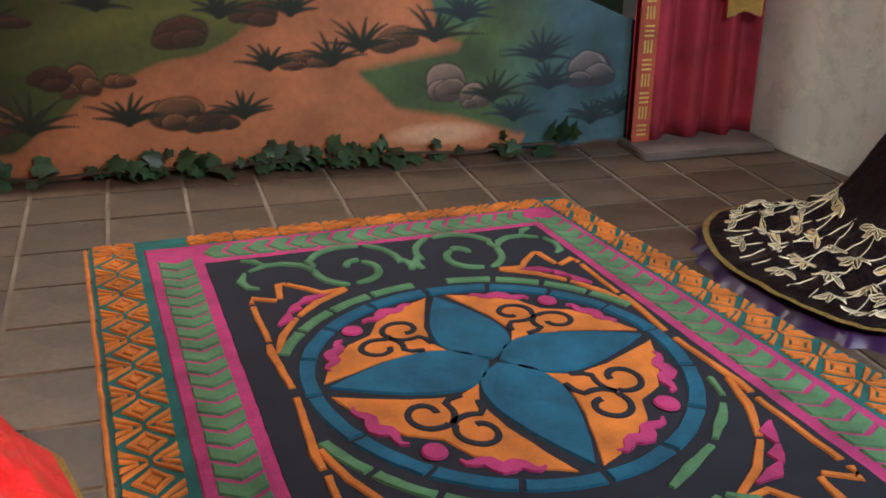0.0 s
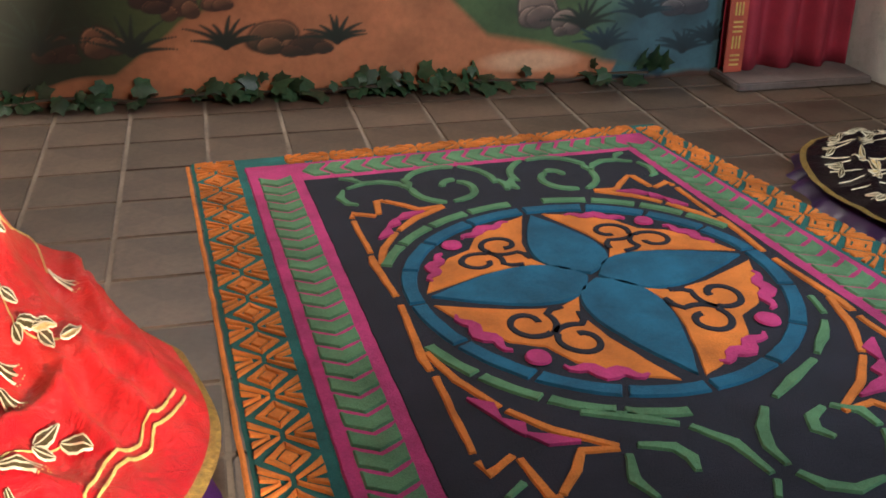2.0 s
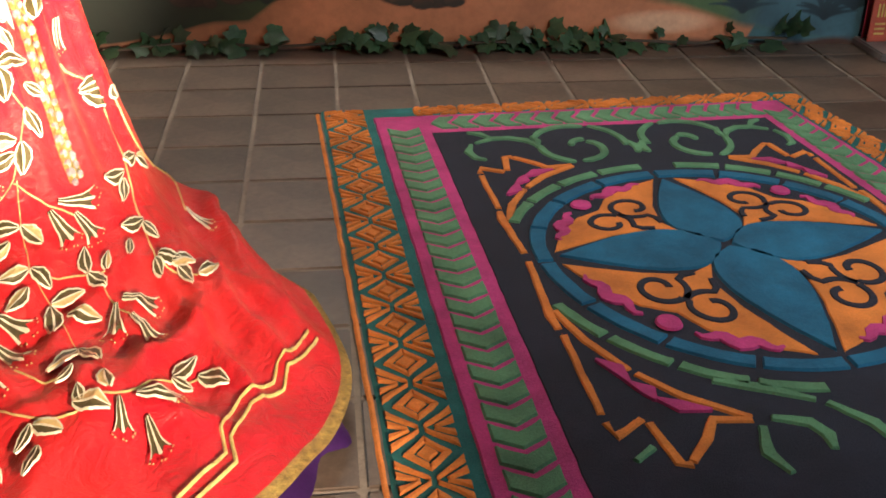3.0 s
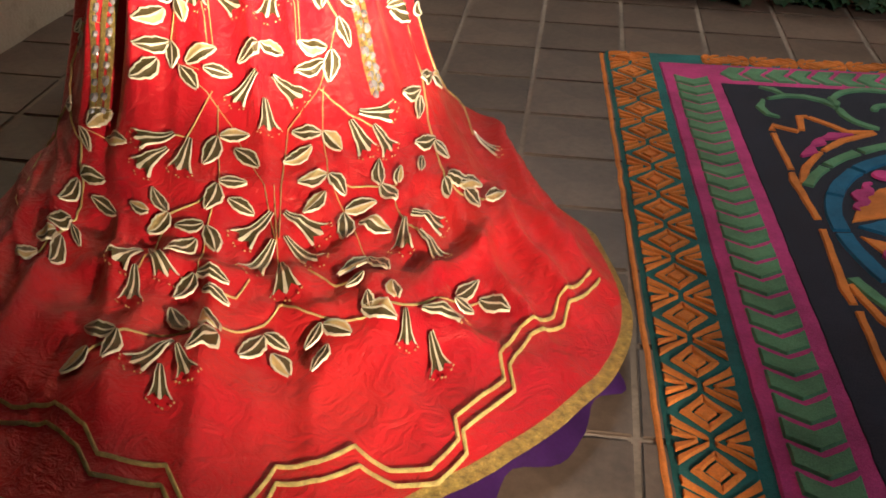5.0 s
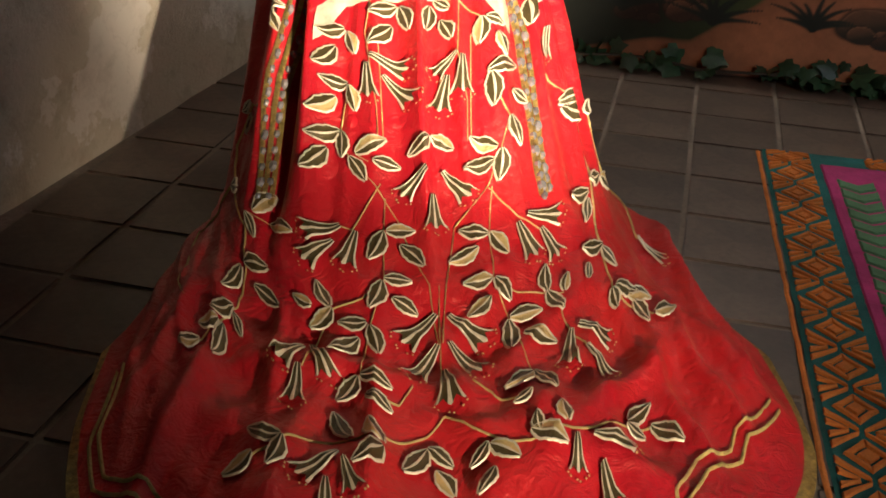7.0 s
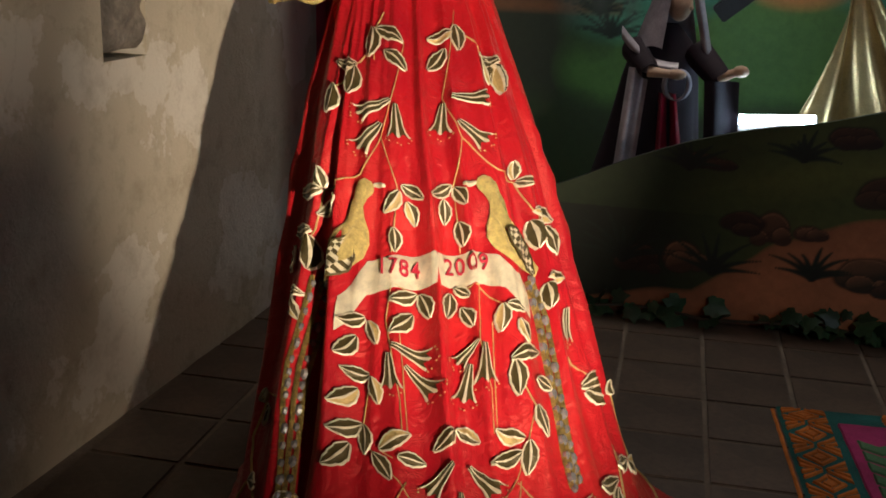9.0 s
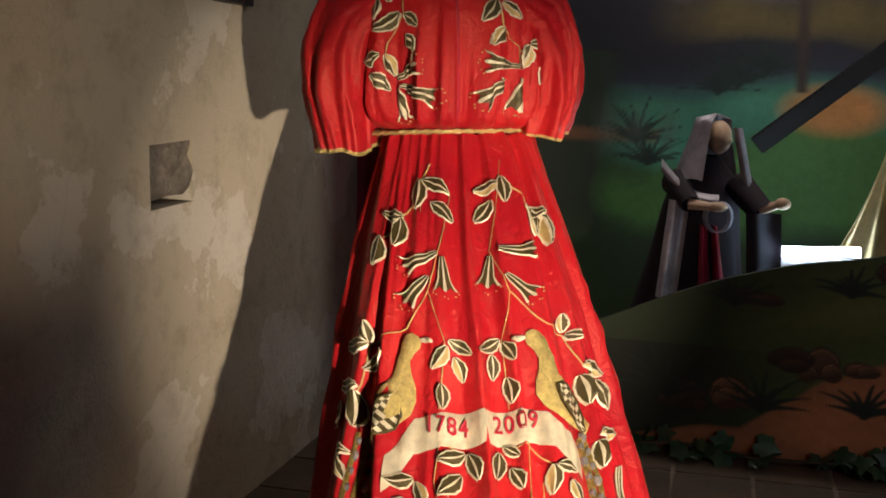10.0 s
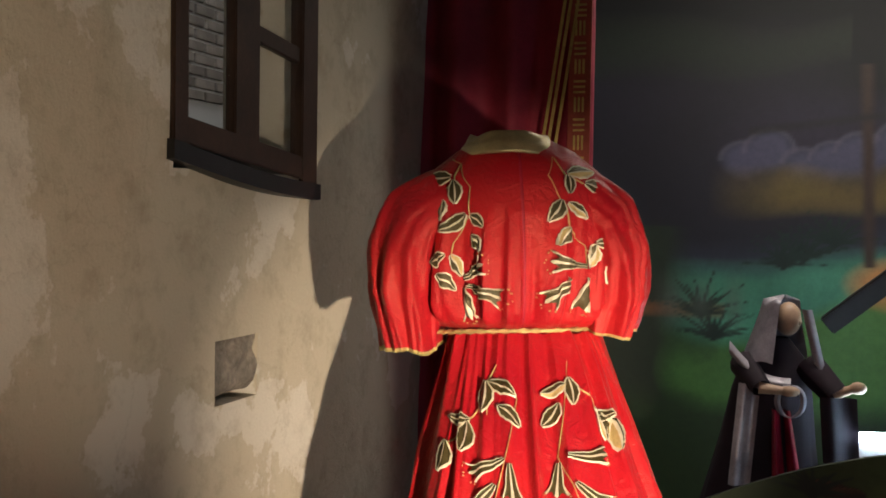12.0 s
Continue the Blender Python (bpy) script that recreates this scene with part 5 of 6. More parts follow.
BIRD = ((0.000, -0.010), (0.014, -0.005), (0.021, 0.008), (0.018, 0.022), (0.006, 0.038), (-0.002, 0.058), (0.002, 0.084), (0.012, 0.112), (0.014, 0.140), (0.004, 0.170), (-0.022, 0.194), (-0.060, 0.216),
        (-0.098, 0.236), (-0.106, 0.222), (-0.098, 0.194), (-0.080, 0.162), (-0.058, 0.132), (-0.040, 0.102), (-0.034, 0.075), (-0.032, 0.054), (-0.024, 0.032), (-0.022, 0.010), (-0.014, -0.004))


def pillow(outline, height, mats_id=0):
    """A padded flat shape: its rim lies on the cloth, its middle stands up."""
    n = len(outline)
    cx, cy = sum(p[0] for p in outline) / n, sum(p[1] for p in outline) / n
    ring = [(lerp(x, cx, 0.25), lerp(y, cy, 0.12)) for x, y in outline]
    verts = [(x, y, 0.0) for x, y in outline] + [(x, y, height) for x, y in ring]
    faces = [(k, (k + 1) % n, n + (k + 1) % n, n + k) for k in range(n)] + [tuple(range(n, 2 * n))]
    return verts, faces, [mats_id] * len(faces)


def numerals(text, cloth, c, f, size):
    """Figures cut from cloth and sewn to the banner, one by one."""
    ic, jf = cloth_scale(c, f)
    for k, figure_text in enumerate(text):
        data = bpy.data.curves.new("figure", "FONT")
        data.body, data.size, data.align_x, data.align_y, data.extrude = figure_text, size, "CENTER", "CENTER", 0.0012
        data.offset = 0.0004
        tmp = bpy.data.objects.new("figure", data)
        me = bpy.data.meshes.new_from_object(tmp)
        for v in me.vertices:
            q, m = cloth.at(c + (v.co.x * 0.74 + (k - 1.5) * size * 0.43) * ic, f - v.co.y * jf)
            v.co = q + m * (v.co.z + 0.0115)
        me.materials.append(M_NUMERAL)
        bpy.data.objects.remove(tmp)
        bpy.data.curves.remove(data)
        ob = new("numeral", me)
        ob.parent = cloth.parent


def gem(cloth, c, f, size):
    p, n, right, down = cloth.base(c, f)
    verts, faces = [], []
    for k in range(8):
        a = k * math.pi / 4
        for r, h in ((size, 0.004), (size * 0.6, 0.012)):
            verts.append(p + right * r * math.cos(a) + down * r * 1.3 * math.sin(a) + n * h)
    for k in range(8):
        faces.append((2 * k, 2 * ((k + 1) % 8), 2 * ((k + 1) % 8) + 1, 2 * k + 1))
    faces.append(tuple(2 * k + 1 for k in range(8)))
    return raw("glass_stone", verts, faces, M_GEM, cloth.parent)


def strip(cloth, name, ends, half, mat, n=24, lift=0.006, label=""):
    """A band laid on the cloth between places, 'half' wide on either side along the fall of the cloth."""
    verts, faces = [], []
    for k in range(n + 1):
        s = k / n * (len(ends) - 1)
        i = min(int(s), len(ends) - 2)
        c, f = lerp(ends[i][0], ends[i + 1][0], s - i), lerp(ends[i][1], ends[i + 1][1], s - i)
        for df in (-half, -half * 0.4, half * 0.4, half):
            p, nn = cloth.at(c, f + df)
            verts.append(p + nn * (lift if abs(df) < half else lift * 0.4))
    for k in range(n):
        for i in range(3):
            a = k * 4 + i
            faces.append((a, a + 4, a + 5, a + 1))
    ob = raw(name, verts, faces, mat, cloth.parent, True)
    return tagged(ob, label) if label else ob


def jewelled_chain(cloth, way):
    """A tail of gold filigree with two rows of clear stones."""
    for k in range(3):
        cloth.cord("chain_band", [(c + (k - 1) * 0.022, f) for c, f in way], 0.013, M_HEM, 0.005)
    n = 30
    for k in range(n):
        s = k / (n - 1) * (len(way) - 1)
        i = min(int(s), len(way) - 2)
        c, f = lerp(way[i][0], way[i + 1][0], s - i), lerp(way[i][1], way[i + 1][1], s - i)
        gem(cloth, c + 0.016 * (-1) ** k, f, 0.0085 if k % 3 else 0.0115)


def red_sprigs(cloth, top):
    for rows in (TOP_WEST, TOP_EAST, BIRD_WEST, BIRD_EAST, SLOPE_WEST, SLOPE_EAST, LOW_WEST, LOW_EAST, FAN_WEST, FAN_EAST, BACK_WEST, BACK_EAST):
        sew(cloth, rows)
    for way in STEMS_UPPER + STEMS_LOWER + STEMS_OUTER + STEMS_BACK:
        cloth.cord("stem", way, 0.0030, M_GOLD)
    # birds that face each other over the banner, with the jewelled chains that hang as their tails
    for side, c, f, wing, beak in ((1, -0.322, 0.293, (-0.376, 0.362, 23, 0.125), (-0.280, 0.294)), (-1, 0.264, 0.288, (0.331, 0.353, -31, 0.125), (0.219, 0.291))):
        shape = pillow([(side * x, y) for x, y in BIRD][::1 if side > 0 else -1], 0.007)
        cloth.lay("bird", shape, c, f, 0, [M_GLITTER], "bird worked in gold sequins", 0.008)
        cloth.lay("wing", wing_shape(wing[3], 0.050), wing[0], wing[1], wing[2], GOLDS, "striped pale wing", 0.015)
        cloth.lay("beak", leaf_shape(0.030, 0.008, (2, 2)), beak[0], beak[1], -90 * side, GOLDS, "", 0.008)
    jewelled_chain(cloth, CHAIN_WEST)
    jewelled_chain(cloth, CHAIN_EAST)
    # scalloped double braid above the hem
    for off in (0.0, 0.012):
        cloth.cord("scalloped_braid", [(c * (1 + off), f + off) for c, f in BRAID], 0.0075, M_GLITTER)
    # pale banner with the two years
    strip(cloth, "banner", [(-0.413, 0.444), (-0.358, 0.424), (-0.298, 0.400), (-0.166, 0.391), (0.003, 0.388), (0.2, 0.390), (0.277, 0.400), (0.324, 0.413), (0.407, 0.430)], 0.0165, M_PALE, 60, 0.007, "pale gold satin banner")
    numerals("1784", cloth, -0.153, 0.389, 0.058)
    numerals("2009", cloth, 0.135, 0.387, 0.058)
    cloth.cord("back_seam", [(0.0, -0.97), (0.015, -0.6), (0.03, -0.3), (0.035, -0.03)], 0.008, M_NUMERAL, 0.001)


robe(RED_AT, RED_TURN, M_RED, "red silk velvet robe embroidered with gold leaves, birds and flowers", 3.0, red_sprigs)
purple_base(RED_AT, RED_TURN, 0.99, "purple satin drape under the red robe's train")


# ---- the black robe beside the carpet ----
def black_sprigs(cloth, top):
    for side in (-1, 1):
        for d, f, kind in ((0.18, 0.93, "t"), (0.12, 0.86, "q"), (0.32, 0.87, "t"), (0.30, 0.78, "q"), (0.46, 0.93, "t"), (0.50, 0.85, "b"), (0.62, 0.93, "t"), (0.66, 0.86, "q"), (0.10, 0.76, "t"), (0.5, 0.76, "t"),
                           (0.78, 0.92, "t"), (0.82, 0.84, "q"), (0.2, 0.66, "q"), (0.42, 0.66, "t")):
            cluster(cloth, side * d, f, side * -18, kind)
    for k in range(-4, 5):
        c = k * 0.22
        cloth.cord("lattice_cord", [(c, 0.66), (c + 0.10, 0.80), (c + 0.17, 0.955)], 0.0028, M_PALE)
        cloth.cord("lattice_cord", [(c, 0.66), (c - 0.10, 0.80), (c - 0.17, 0.955)], 0.0028, M_PALE)


BLACK_AT, BLACK_TURN = (3.10, -0.80, 0.0), -98.0
black = robe(BLACK_AT, BLACK_TURN, M_BLACK, "black velvet robe with gold leaves, lattice cords and gold hem", 7.0, black_sprigs, 0.8)
black.scale = (0.76, 0.48, 0.8)
drape = purple_base(BLACK_AT, BLACK_TURN, 1.04, "purple satin drape under the black robe's train")
drape.scale = (0.76, 0.48, 1.0)

# ---- curtains ----
M_CURTAIN = surface("crimson_curtain", (0.34, 0.022, 0.045), 0.75, 0, (4.0, 160.0), 0.3, 0.3, 0.002, 0.3)
M_CURTAIN_EDGE = surface("orange_red_braid", (0.40, 0.075, 0.04), 0.7, 0, (9.0, 200.0), 0.3, 0.4, 0.002)
M_YELLOW = surface("yellow_braid", (0.66, 0.46, 0.13), 0.55, 0.2, (20.0, 260.0), 0.25, 0.4, 0.002)


def curtain(x0, x1, y, z0, z1, edge, label, folds, seed):
    top = thing("stage_curtain", label, "curtain", ((x0 + x1) / 2, y, z0), 0.0, "stage curtains")
    w, h = x1 - x0, z1 - z0

    def fn(c, s):
        k = (c + 1) / 2
        d = 0.038 * math.sin(k * folds * 2 * math.pi + 0.8 * noise.noise(Vector((k * 4, s * 2, seed)))) + 0.012 * noise.noise(Vector((k * 9, s * 3, seed + 3)))
        return Vector(((k - 0.5) * w, d, s * h))
    grid_mesh("cloth", fn, 120, 40, -1.0, 1.0, M_CURTAIN, top, thick=0.004)
    bx = -w / 2 + 0.04 if edge < 0 else w / 2 - 0.04
    bm = bmesh.new()
    box(bm, (bx - 0.042, -0.052, 0.0), (bx + 0.042, -0.044, h), 0.002)
    part("border", bm, M_CURTAIN_EDGE, top, "orange-red woven border")
    n, z = 0, 0.03
    dash = None
    while z < min(h, 2.9):
        group = n % 2
        for k in range(3):
            lo, hi = ((bx - 0.022, z), (bx + 0.022, z + 0.008)) if group == 0 else ((bx - 0.020 + k * 0.015, z), (bx - 0.012 + k * 0.015, z + 0.055))
            bm = bmesh.new()
            box(bm, (lo[0], -0.056, lo[1]), (hi[0], -0.0525, hi[1]), 0.001)
            part("braid_bar", bm, M_YELLOW, top)
            if group == 0:
                z += 0.020
        z += 0.012 if group == 0 else 0.070
        n += 1
    return top


left_curtain = curtain(-1.62, -0.925, 0.86, 0.004, 3.38, 1, "deep crimson stage curtain with woven gold border, hanging beside the backdrop", 3.2, 2.0)
for k, dx in enumerate((0.0, 0.022, 0.05)):
    bm = bmesh.new()
    box(bm, (-0.006, -0.004, 0.0), (0.006, 0.004, 1.6), 0.002)
    o = part("gold_braid", bm, M_YELLOW, left_curtain)
    o.matrix_local = pose(0.13 + dx, -0.050, 1.55, 0, 8.2, 0)
curtain(2.455, 3.05, 0.66, 0.036, 3.38, -1, "crimson striped stage curtain standing on a low ledge", 3.6, 5.0)
ledge = slab("ledge", (2.44, 0.44, -0.002), (3.06, 0.95, 0.034), M_LEDGE, None, 0.006)
tagged(ledge, "low grey painted ledge under the stage curtain", "ledge")


def tassel_fringe():
    top = thing("gold_tassel", "gold fringed curtain tie hanging on the crimson curtain", "curtain tie", (2.93, 0.60, 0.60))
    for k in range(13):
        bm = bmesh.new()
        x = (k - 6) * 0.013
        box(bm, (x - 0.0045, -0.006, -0.03 - 0.012 * math.cos(k * 0.52)), (x + 0.0045, 0.006, 0.06), 0.003)
        part("fringe_strand", bm, M_YELLOW, top)
    bm = bmesh.new()
    box(bm, (-0.10, -0.012, 0.05), (0.10, 0.04, 0.09), 0.008)
    part("fringe_band", bm, M_YELLOW, top)
    return top


tassel_fringe()

# ---- ivy along the scenery's foot ----


def ivy_leaf_mesh():
    tip = ((0, -0.004), (0.020, -0.016), (0.040, 0.0), (0.034, 0.014), (0.050, 0.034), (0.026, 0.042), (0.014, 0.052), (0.0, 0.078), (-0.014, 0.052), (-0.026, 0.042), (-0.050, 0.034), (-0.034, 0.014), (-0.040, 0.0), (-0.020, -0.016))
    verts = [(0, 0.020, 0.006)] + [(x, y, 0.004 - 6.0 * x * x - 1.6 * max(0, y - 0.03) ** 2) for x, y in tip]
    low = [(x, y, z - 0.0012) for x, y, z in verts]
    n = len(tip)
    faces = [(0, 1 + k, 1 + (k + 1) % n) for k in range(n)] + [(n + 1, n + 2 + (k + 1) % n, n + 2 + k) for k in range(n)]
    me = bpy.data.meshes.new("leaf")
    me.from_pydata(verts + low, [], faces)
    me.materials.append(M_LEAF)
    me.shade_smooth()
    return me


def ivy():
    top = thing("ivy_garland", "trailing artificial ivy garland lying along the painted board", "ivy", (0, 0, 0))
    rng = random.Random(5)
    me = ivy_leaf_mesh()
    stem = []
    for k in range(90):
        x = lerp(-0.62, 2.13, k / 89)
        stem.append(Vector((x, hill_y(x) - 0.05 - 0.02 * math.sin(x * 9), 0.022 + 0.02 * abs(math.sin(x * 5.3)))))
    verts, faces = [], []
    for p in stem:
        for j in range(5):
            a = j * 1.2566
            verts.append(p + Vector((0, 0.006 * math.cos(a), 0.006 * math.sin(a))))
    for k in range(len(stem) - 1):
        for j in range(5):
            faces.append((k * 5 + j, k * 5 + (j + 1) % 5, (k + 1) * 5 + (j + 1) % 5, (k + 1) * 5 + j))
    raw("stem", verts, faces, M_STEM, top)
    for k in range(150):
        u = rng.random()
        x = lerp(-0.66, 2.05, u)
        if 1.75 < x < 1.95 and rng.random() < 0.5:
            continue
        dense_here = 1.0 if 0.2 < x < 1.4 else 0.6
        if rng.random() > dense_here:
            continue
        high = rng.random() ** 1.8
        size = rng.uniform(0.55, 1.2)
        z = 0.025 + 0.085 * high * (1.0 if 0.1 < x < 1.7 else 0.7)
        y = hill_y(x) - 0.018 - 0.095 * (1 - high) * rng.random()
        o = new("leaf", me)
        o.parent = top
        o.matrix_local = pose(x, y, z, lerp(20, 78, high) + rng.uniform(-15, 15), rng.uniform(-30, 30), rng.uniform(-70, 70)) @ Matrix.Diagonal((size, size, size, 1)) @ pose(0, 0, 0, 0, 0, rng.choice((180, 150, 210, 90, -90)))
    for x, y, s in ((1.90, 0.60, 1.1), (2.13, 0.66, 1.2), (2.18, 0.64, 1.0), (2.09, 0.68, 1.1), (2.15, 0.69, 1.2)):
        o = new("leaf", me)
        o.parent = top
        o.matrix_local = pose(x, y, 0.03 if y < 0.62 else 0.07, 15 if y < 0.62 else 60, 0, x * 300) @ Matrix.Diagonal((s, s, s, 1))
    return top


ivy()

# ---- window in the left wall, with the yard wall outside ----
WALL_TURN = -math.degrees(math.atan2(WALL_B[0] - WALL_A[0], WALL_B[1] - WALL_A[1]))


def window():
    y0, y1 = WIN[0], WIN[1]
    mid = (y0 + y1) / 2
    win = structure(new("window_1"), "dark wooden casement window with a sagging sill")
    # local y runs along the wall, x into the room; the old frame has sagged towards the far end
    win.matrix_world = Matrix.Translation((wall_x(mid), mid, 0)) @ pose(0, 0, 0, 0, 0, WALL_TURN)
    drop = -0.12

    def bar(name, a0, a1, b0, b1, x0, x1, mat=M_WOOD):
        bm = bmesh.new()
        box(bm, (x0, a0, b0), (x1, a1, b1), 0.004)
        for v in bm.verts:
            v.co.z += drop * v.co.y
        return part(name, bm, mat, win)
    h = (y1 - y0) / 2
    bar("window_frame", -h - 0.02, -h + 0.045, 1.66, 2.78, -0.035, 0.012)
    bar("window_frame", h - 0.07, h + 0.03, 1.66, 2.78, -0.035, 0.012)
    bar("window_frame", -h - 0.02, h + 0.03, 2.72, 2.80, -0.035, 0.010)
    bar("window_frame", -h - 0.02, h + 0.03, 1.705, 1.775, -0.035, 0.010)
    bar("mullion", -0.085, 0.045, 1.77, 2.74, -0.030, 0.006)
    bar("glazing_bar", 0.04, h - 0.06, 2.06, 2.11, -0.025, 0.0)
    bar("glazing_bar", -h + 0.04, -0.08, 2.32, 2.36, -0.025, 0.0)
    # bowed sill
    bm = bmesh.new()
    n = 16
    rings = []
    for k in range(n + 1):
        s = k / n
        a = lerp(-h - 0.03, h + 0.04, s)
        out = 0.020 + 0.030 * math.sin(math.pi * s)
        z = 1.70 + drop * a - 0.022 * math.sin(math.pi * s)
        rings.append([bm.verts.new(p) for p in ((-0.12, a, z + 0.012), (out, a, z + 0.004), (out, a, z - 0.045), (-0.12, a, z - 0.05))])
    for p, q in zip(rings, rings[1:]):
        for j in range(4):
            bm.faces.new((p[j], p[(j + 1) % 4], q[(j + 1) % 4], q[j]))
    bm.faces.new(rings[0][::-1])
    bm.faces.new(rings[-1])
    part("window_sill", bm, M_BLACKWOOD, win)
    for a0, a1 in ((-h + 0.04, -0.08), (0.04, h - 0.06)):
        o = bar("pane", a0, a1, 1.76, 2.74, -0.016, -0.012, M_GLASS)
        o.visible_shadow = False
    return win


window()
structure(slab("yard_wall", (-3.05, -4.75, -0.1), (-2.9, 3.45, 5.0), M_RENDER), "whitewashed yard wall outside the window")
bm = bmesh.new()
box(bm, (-0.016, -0.088, -0.022), (0.016, 0.088, 0.022), 0.004)
brick_me = bpy.data.meshes.new("brick")
bm.to_mesh(brick_me)
bm.free()
brick_me.materials.append(M_BRICK)
brick_field = structure(new("yard_brickwork"), "bare brickwork in the yard wall")
for j in range(24):
    for i in range(7):
        o = new("brick", brick_me)
        o.parent = brick_field
        o.matrix_local = pose(-2.90, 0.35 + i * 0.195 + (j % 2) * 0.098, 2.10 + j * 0.058, 0, 0, 0)

# ---- shallow niche with an old covered socket ----
ny, nz = (NICHE[0] + NICHE[1]) / 2, (NICHE[2] + NICHE[3]) / 2
niche = thing("niche_plate", "crumpled greyish cover plate set in a shallow wall niche", "wall plate", (wall_x(ny), ny, nz), WALL_TURN)
M_PLATE = surface("aged_plate", (0.27, 0.23, 0.18), 0.8, 0, (12.0, 60.0), 0.45, 0.8, 0.012)


def plate(c, s):
    y, z = c * 0.125, -0.064 + s * 0.166
    return Vector((-0.030 + 0.016 * noise.noise(Vector((y * 14, z * 22, 4))) - 0.02 * max(0.0, 0.12 - s) / 0.12, y, z))


grid_mesh("plate", plate, 30, 30, -1.0, 1.0, M_PLATE, niche, thick=0.02)

# ---- behind the hills: figure, cross, gold cloth and tube ----
M_PLUM = surface("plum_velvet", (0.016, 0.005, 0.012), 0.8, 0, (6.0, 160.0), 0.4, 0.3, 0.002, 0.08)
M_SATIN = surface("crimson_satin", (0.40, 0.020, 0.06), 0.30, 0, (9.0, 160.0), 0.4, 0.3, 0.003, 0.3)
M_SILVER = surface("silver_lilac_satin", (0.42, 0.38, 0.42), 0.32, 0.25, (10.0, 180.0), 0.3, 0.3, 0.003)
M_FACE = surface("painted_wood_skin", (0.58, 0.38, 0.25), 0.4, 0, (9.0, 80.0), 0.15, 0.1, 0.002)


def figure():
    """A robed and veiled wooden figure, as one plain shape."""
    verts, faces, mid = [], [], []

    def loft(fn, nc, nf, m, closed=True):
        base = len(verts)
        for j in range(nf + 1):
            for i in range(nc + 1):
                verts.append(fn(i / nc, j / nf))
        for j in range(nf):
            for i in range(nc):
                a = base + j * (nc + 1) + i
                faces.append((a, a + 1, a + nc + 2, a + nc + 1))
                mid.append(m)

    def ball(c, r, m, n=16):
        loft(lambda a, b: Vector((c[0] + r[0] * math.sin(math.pi * b) * math.cos(2 * math.pi * a), c[1] + r[1] * math.sin(math.pi * b) * math.sin(2 * math.pi * a), c[2] + r[2] * math.cos(math.pi * b))), n, n // 2, m)

    def limb(p, q, r0, r1, m):
        p, q = Vector(p), Vector(q)
        d = (q - p).normalized()
        s = d.cross(Vector((0, 0, 1))).normalized()
        t = s.cross(d)
        loft(lambda a, b: p.lerp(q, b) + (s * math.cos(2 * math.pi * a) + t * math.sin(2 * math.pi * a)) * lerp(r0, r1, b) * (1 + 0.06 * math.sin(a * 31)), 14, 6, m)

    def cloak(a, b):
        ang = 2 * math.pi * a
        w = np.interp(b, (0, 0.3, 0.6, 0.8, 0.92, 1), (0.31, 0.25, 0.19, 0.16, 0.125, 0.05))
        d = np.interp(b, (0, 0.5, 0.8, 1), (0.24, 0.17, 0.12, 0.05))
        k = 1 + 0.07 * math.sin(ang * 9 + 2 * b) * (1 - b)
        return Vector((-0.07 + 0.07 * b + w * k * math.cos(ang), d * k * math.sin(ang), 1.07 * b + 0.002))
    loft(cloak, 60, 24, 0)
    loft(lambda a, b: Vector((lerp(0.01, lerp(0.20, 0.08, b), a) - 0.02 * b, -0.25 + 0.10 * b - 0.035 * math.sin(a * 9.0), lerp(0.02, 0.80, b))), 24, 12, 1)
    loft(lambda a, b: Vector((lerp(-0.17, -0.085, a) + 0.03 * b, -0.245 + 0.075 * b - 0.02 * math.sin(a * 6), lerp(0.50, 0.90, b))), 8, 12, 2)
    loft(lambda a, b: Vector((lerp(-0.18, 0.06, b), -0.15 - 0.03 * math.sin(math.pi * a), lerp(1.04, 0.90, b) - 0.045 * math.sin(math.pi * b) + lerp(-0.026, 0.026, a))), 8, 14, 2)
    loft(lambda a, b: Vector((0.06 + 0.05 * math.sin(2 * math.pi * b), -0.19 - 0.02 * math.sin(math.pi * a), 0.84 + 0.065 * math.cos(2 * math.pi * b) + 0.0 * a)) + Vector((lerp(-0.012, 0.012, a), 0, 0)), 4, 20, 2)
    ball((0.045, -0.055, 1.155), (0.052, 0.056, 0.070), 3)
    ball((0.087, -0.075, 1.145), (0.014, 0.013, 0.014), 3, 8)

    def veil(a, b):
        ang = lerp(0.18, 1.45, a) * math.pi
        r = np.interp(b, (0, 0.25, 0.55, 1), (0.005, 0.075, 0.088, 0.135))
        return Vector((0.03 - 0.02 * b + r * math.cos(ang) * 1.05, -0.035 + r * math.sin(ang), np.interp(b, (0, 0.25, 0.55, 1), (1.245, 1.225, 1.15, 0.98)) + 0.008 * math.sin(a * 22)))
    loft(veil, 40, 16, 2)
    loft(lambda a, b: Vector((lerp(0.095, 0.155, b) + lerp(0.0, 0.040, a), -0.10 - 0.02 * math.sin(3 * a), lerp(1.20, 0.95, b))), 6, 12, 2)
    limb((-0.13, -0.08, 0.97), (-0.05, -0.22, 0.89), 0.055, 0.038, 0)
    limb((-0.06, -0.215, 0.89), (0.03, -0.225, 0.885), 0.024, 0.017, 3)
    ball((0.055, -0.225, 0.885), (0.042, 0.020, 0.022), 3, 10)
    limb((0.13, -0.04, 0.97), (0.24, -0.14, 0.86), 0.062, 0.050, 0)
    limb((0.23, -0.14, 0.87), (0.29, -0.17, 0.90), 0.022, 0.017, 3)
    ball((0.31, -0.175, 0.905), (0.034, 0.016, 0.026), 3, 10)
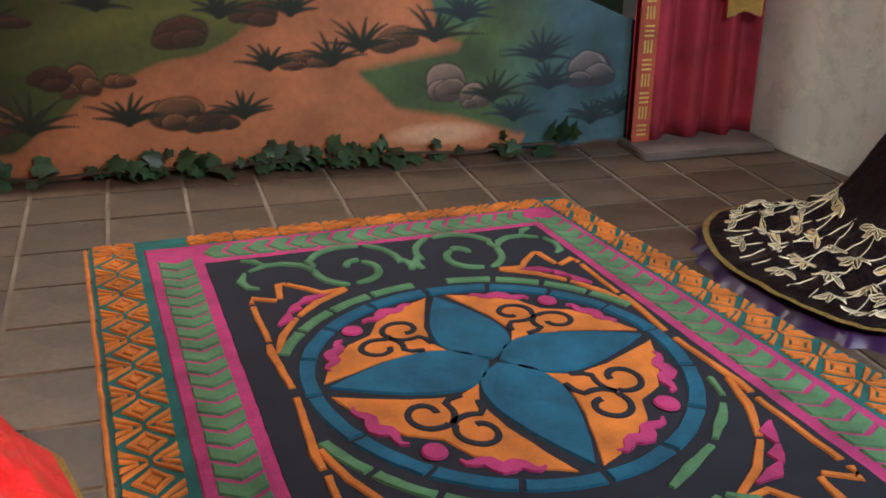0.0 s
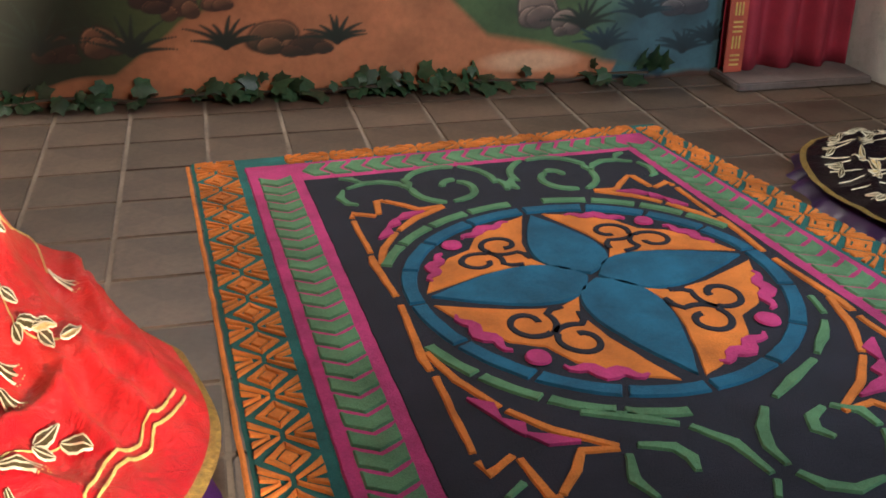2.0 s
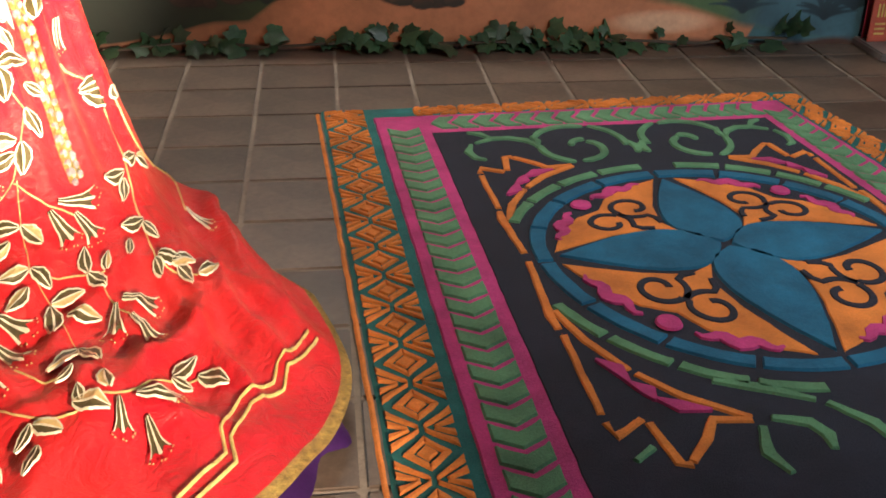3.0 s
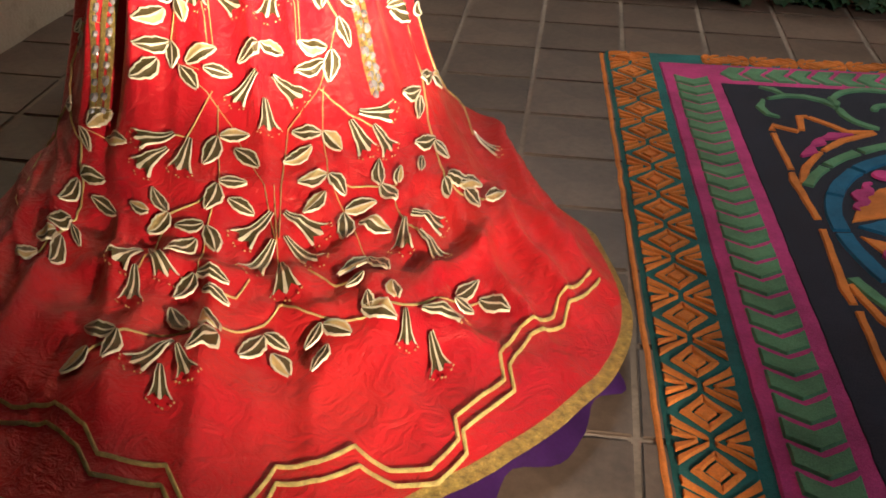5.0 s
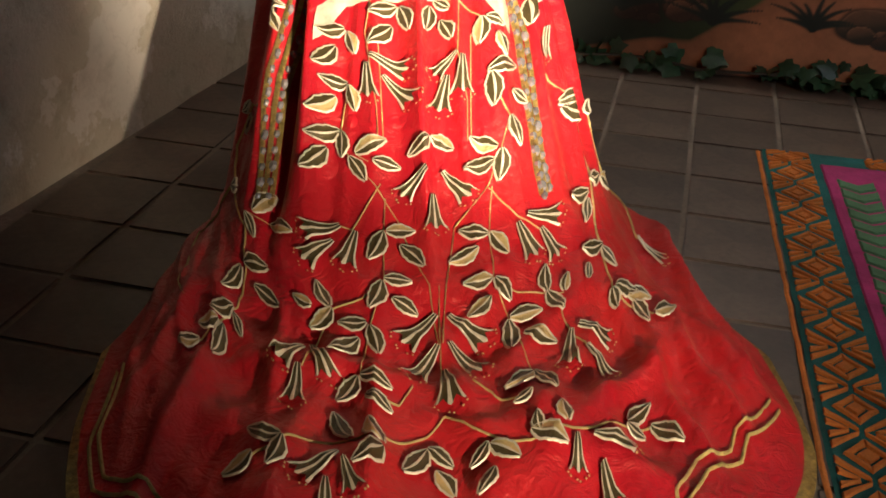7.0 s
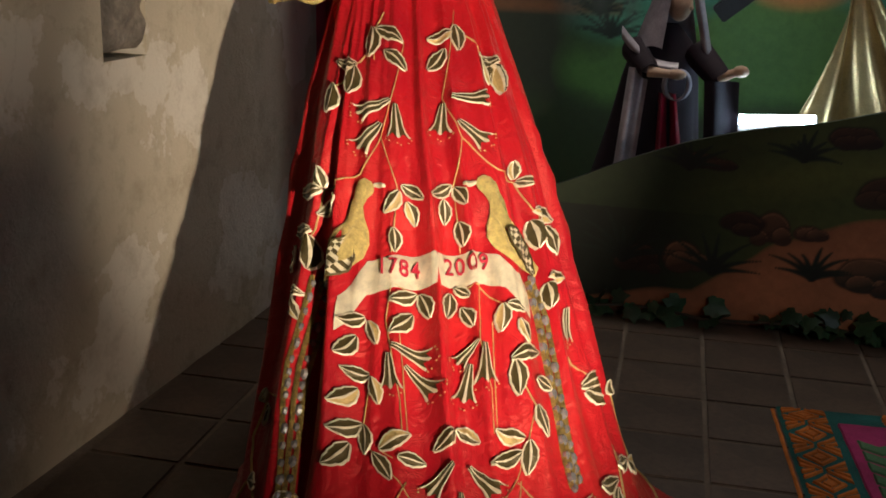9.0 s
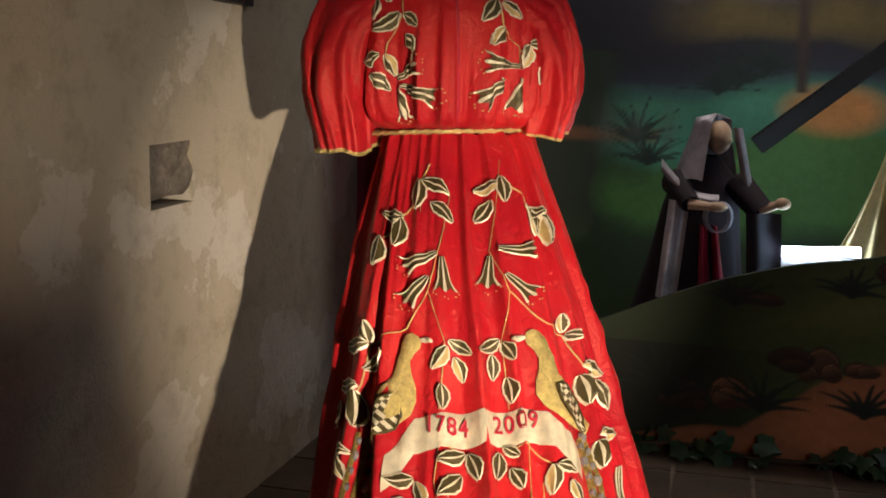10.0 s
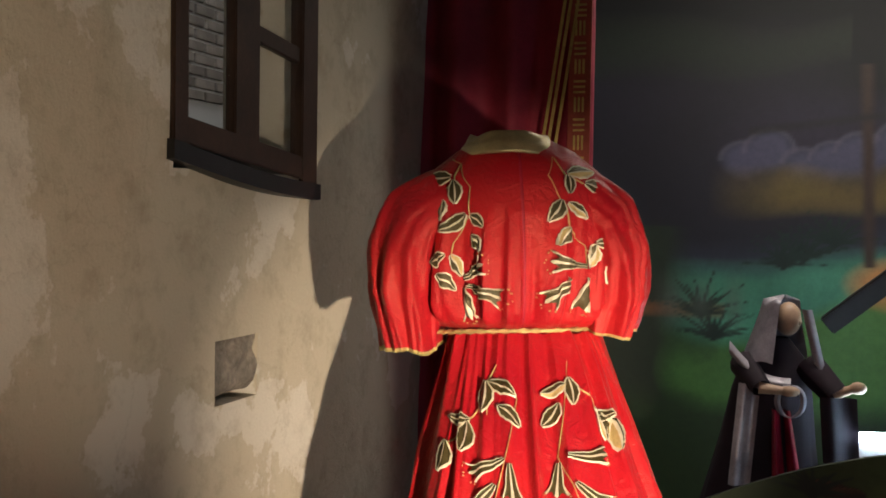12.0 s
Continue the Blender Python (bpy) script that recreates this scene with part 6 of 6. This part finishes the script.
    loft(lambda a, b: Vector((lerp(0.19, 0.33, a) - 0.02 * b, -0.16 - 0.02 * math.sin(6 * a), lerp(0.60, 0.86, b) - 0.06 * a * (1 - b))), 12, 8, 0)
    ob = raw("veiled_figure", verts, faces, [M_PLUM, M_SATIN, M_SILVER, M_FACE], None, True, mid)
    ob.matrix_world = pose(-0.235, 1.45, 0.0)
    return tagged(ob, "veiled wooden figure in plum velvet cloak and silver satin", "statue")


figure()
cross = thing("wooden_cross", "black wooden cross leaning behind the painted hills", "cross", (0.95, 1.80, 0.0))
bm = bmesh.new()
box(bm, (-0.05, -0.04, 0.0), (0.05, 0.04, 2.6), 0.006)
part("post", bm, M_BLACKWOOD, cross)
bm = bmesh.new()
box(bm, (-1.30, -0.035, -0.042), (0.45, 0.035, 0.042), 0.006)
o = part("arm", bm, M_BLACKWOOD, cross)
o.matrix_local = pose(0.02, -0.078, 1.935, 0, -40, 0)


def gold_cloth():
    def fn(c, s):
        k = (c + 1) / 2
        fan = max(0.0, (s - 0.22) / 0.78) ** 1.25
        x = 0.51 + lerp(-0.02, 0.06, k) + fan * lerp(-0.30, 0.75, k)
        if k < 0.3:
            x += -0.03 * math.sin(math.pi * s) * (0.3 - k) * -8
        fold = math.sin(k * 17 + 1.2 * math.sin(s * 3)) * (0.012 + 0.05 * fan)
        return Vector((x, 1.66 + fold, lerp(1.60, 0.36, s)))
    ob = grid_mesh("gold_drape", fn, 90, 50, -1.0, 1.0, M_DRAPE, None, thick=0.004)
    return tagged(ob, "gold lame cloth gathered and draped from the cross arm", "cloth")


M_DRAPE = surface("gold_lame", (0.52, 0.36, 0.16), 0.30, 0.75, (5.0, 150.0), 0.35, 0.4, 0.003)
gold_cloth()
tube = thing("tube_lamp", "glowing cold white tube lamp behind the painted hill", "lamp", (0.24, 1.30, 0.715), 0.0)
bm = bmesh.new()
bmesh.ops.create_cone(bm, cap_ends=True, segments=20, radius1=0.021, radius2=0.021, depth=0.30, matrix=pose(0, 0, 0, 0, 87, 0))
part("tube", bm, M_TUBE, tube, "glowing tube", True)
bm = bmesh.new()
box(bm, (-0.16, 0.02, -0.71), (0.16, 0.05, -0.030), 0.004)
part("housing", bm, M_LEDGE, tube)

# ---- floor tiles, each a piece of the floor ----
tile_me = tile_mesh()
floor_ob = bpy.data.objects["floor"]
for i in range(-6, 12):
    for j in range(-9, 3):
        x, y = (i + 0.5) * TILE, (j + 0.5) * TILE
        if x - TILE / 2 < wall_x(y) - 0.14 or y > 0.75:
            continue
        o = new("tile", tile_me)
        o.parent = floor_ob
        o.matrix_local = pose(x, y, 0.0, random.uniform(-0.25, 0.25), random.uniform(-0.25, 0.25), random.uniform(-0.3, 0.3))
rest = [(i, j) for i in range(-6, 14) for j in range(-16, 3) if not (-6 <= i < 12 and j >= -9)]
h = TILE / 2 - 0.0065
verts, faces = [], []
for i, j in rest:
    x, y, b = (i + 0.5) * TILE, (j + 0.5) * TILE, len(verts)
    verts += [(x - h, y - h, 0), (x + h, y - h, 0), (x + h, y + h, 0), (x - h, y + h, 0)] + [(x - h, y - h, -0.016), (x + h, y - h, -0.016), (x + h, y + h, -0.016), (x - h, y + h, -0.016)]
    faces += [(b, b + 1, b + 2, b + 3)] + [(b + k, b + 4 + k, b + 4 + (k + 1) % 4, b + (k + 1) % 4) for k in range(4)]
tagged(raw("outer_tiles", verts, faces, M_TILE, floor_ob), kind="stuff")
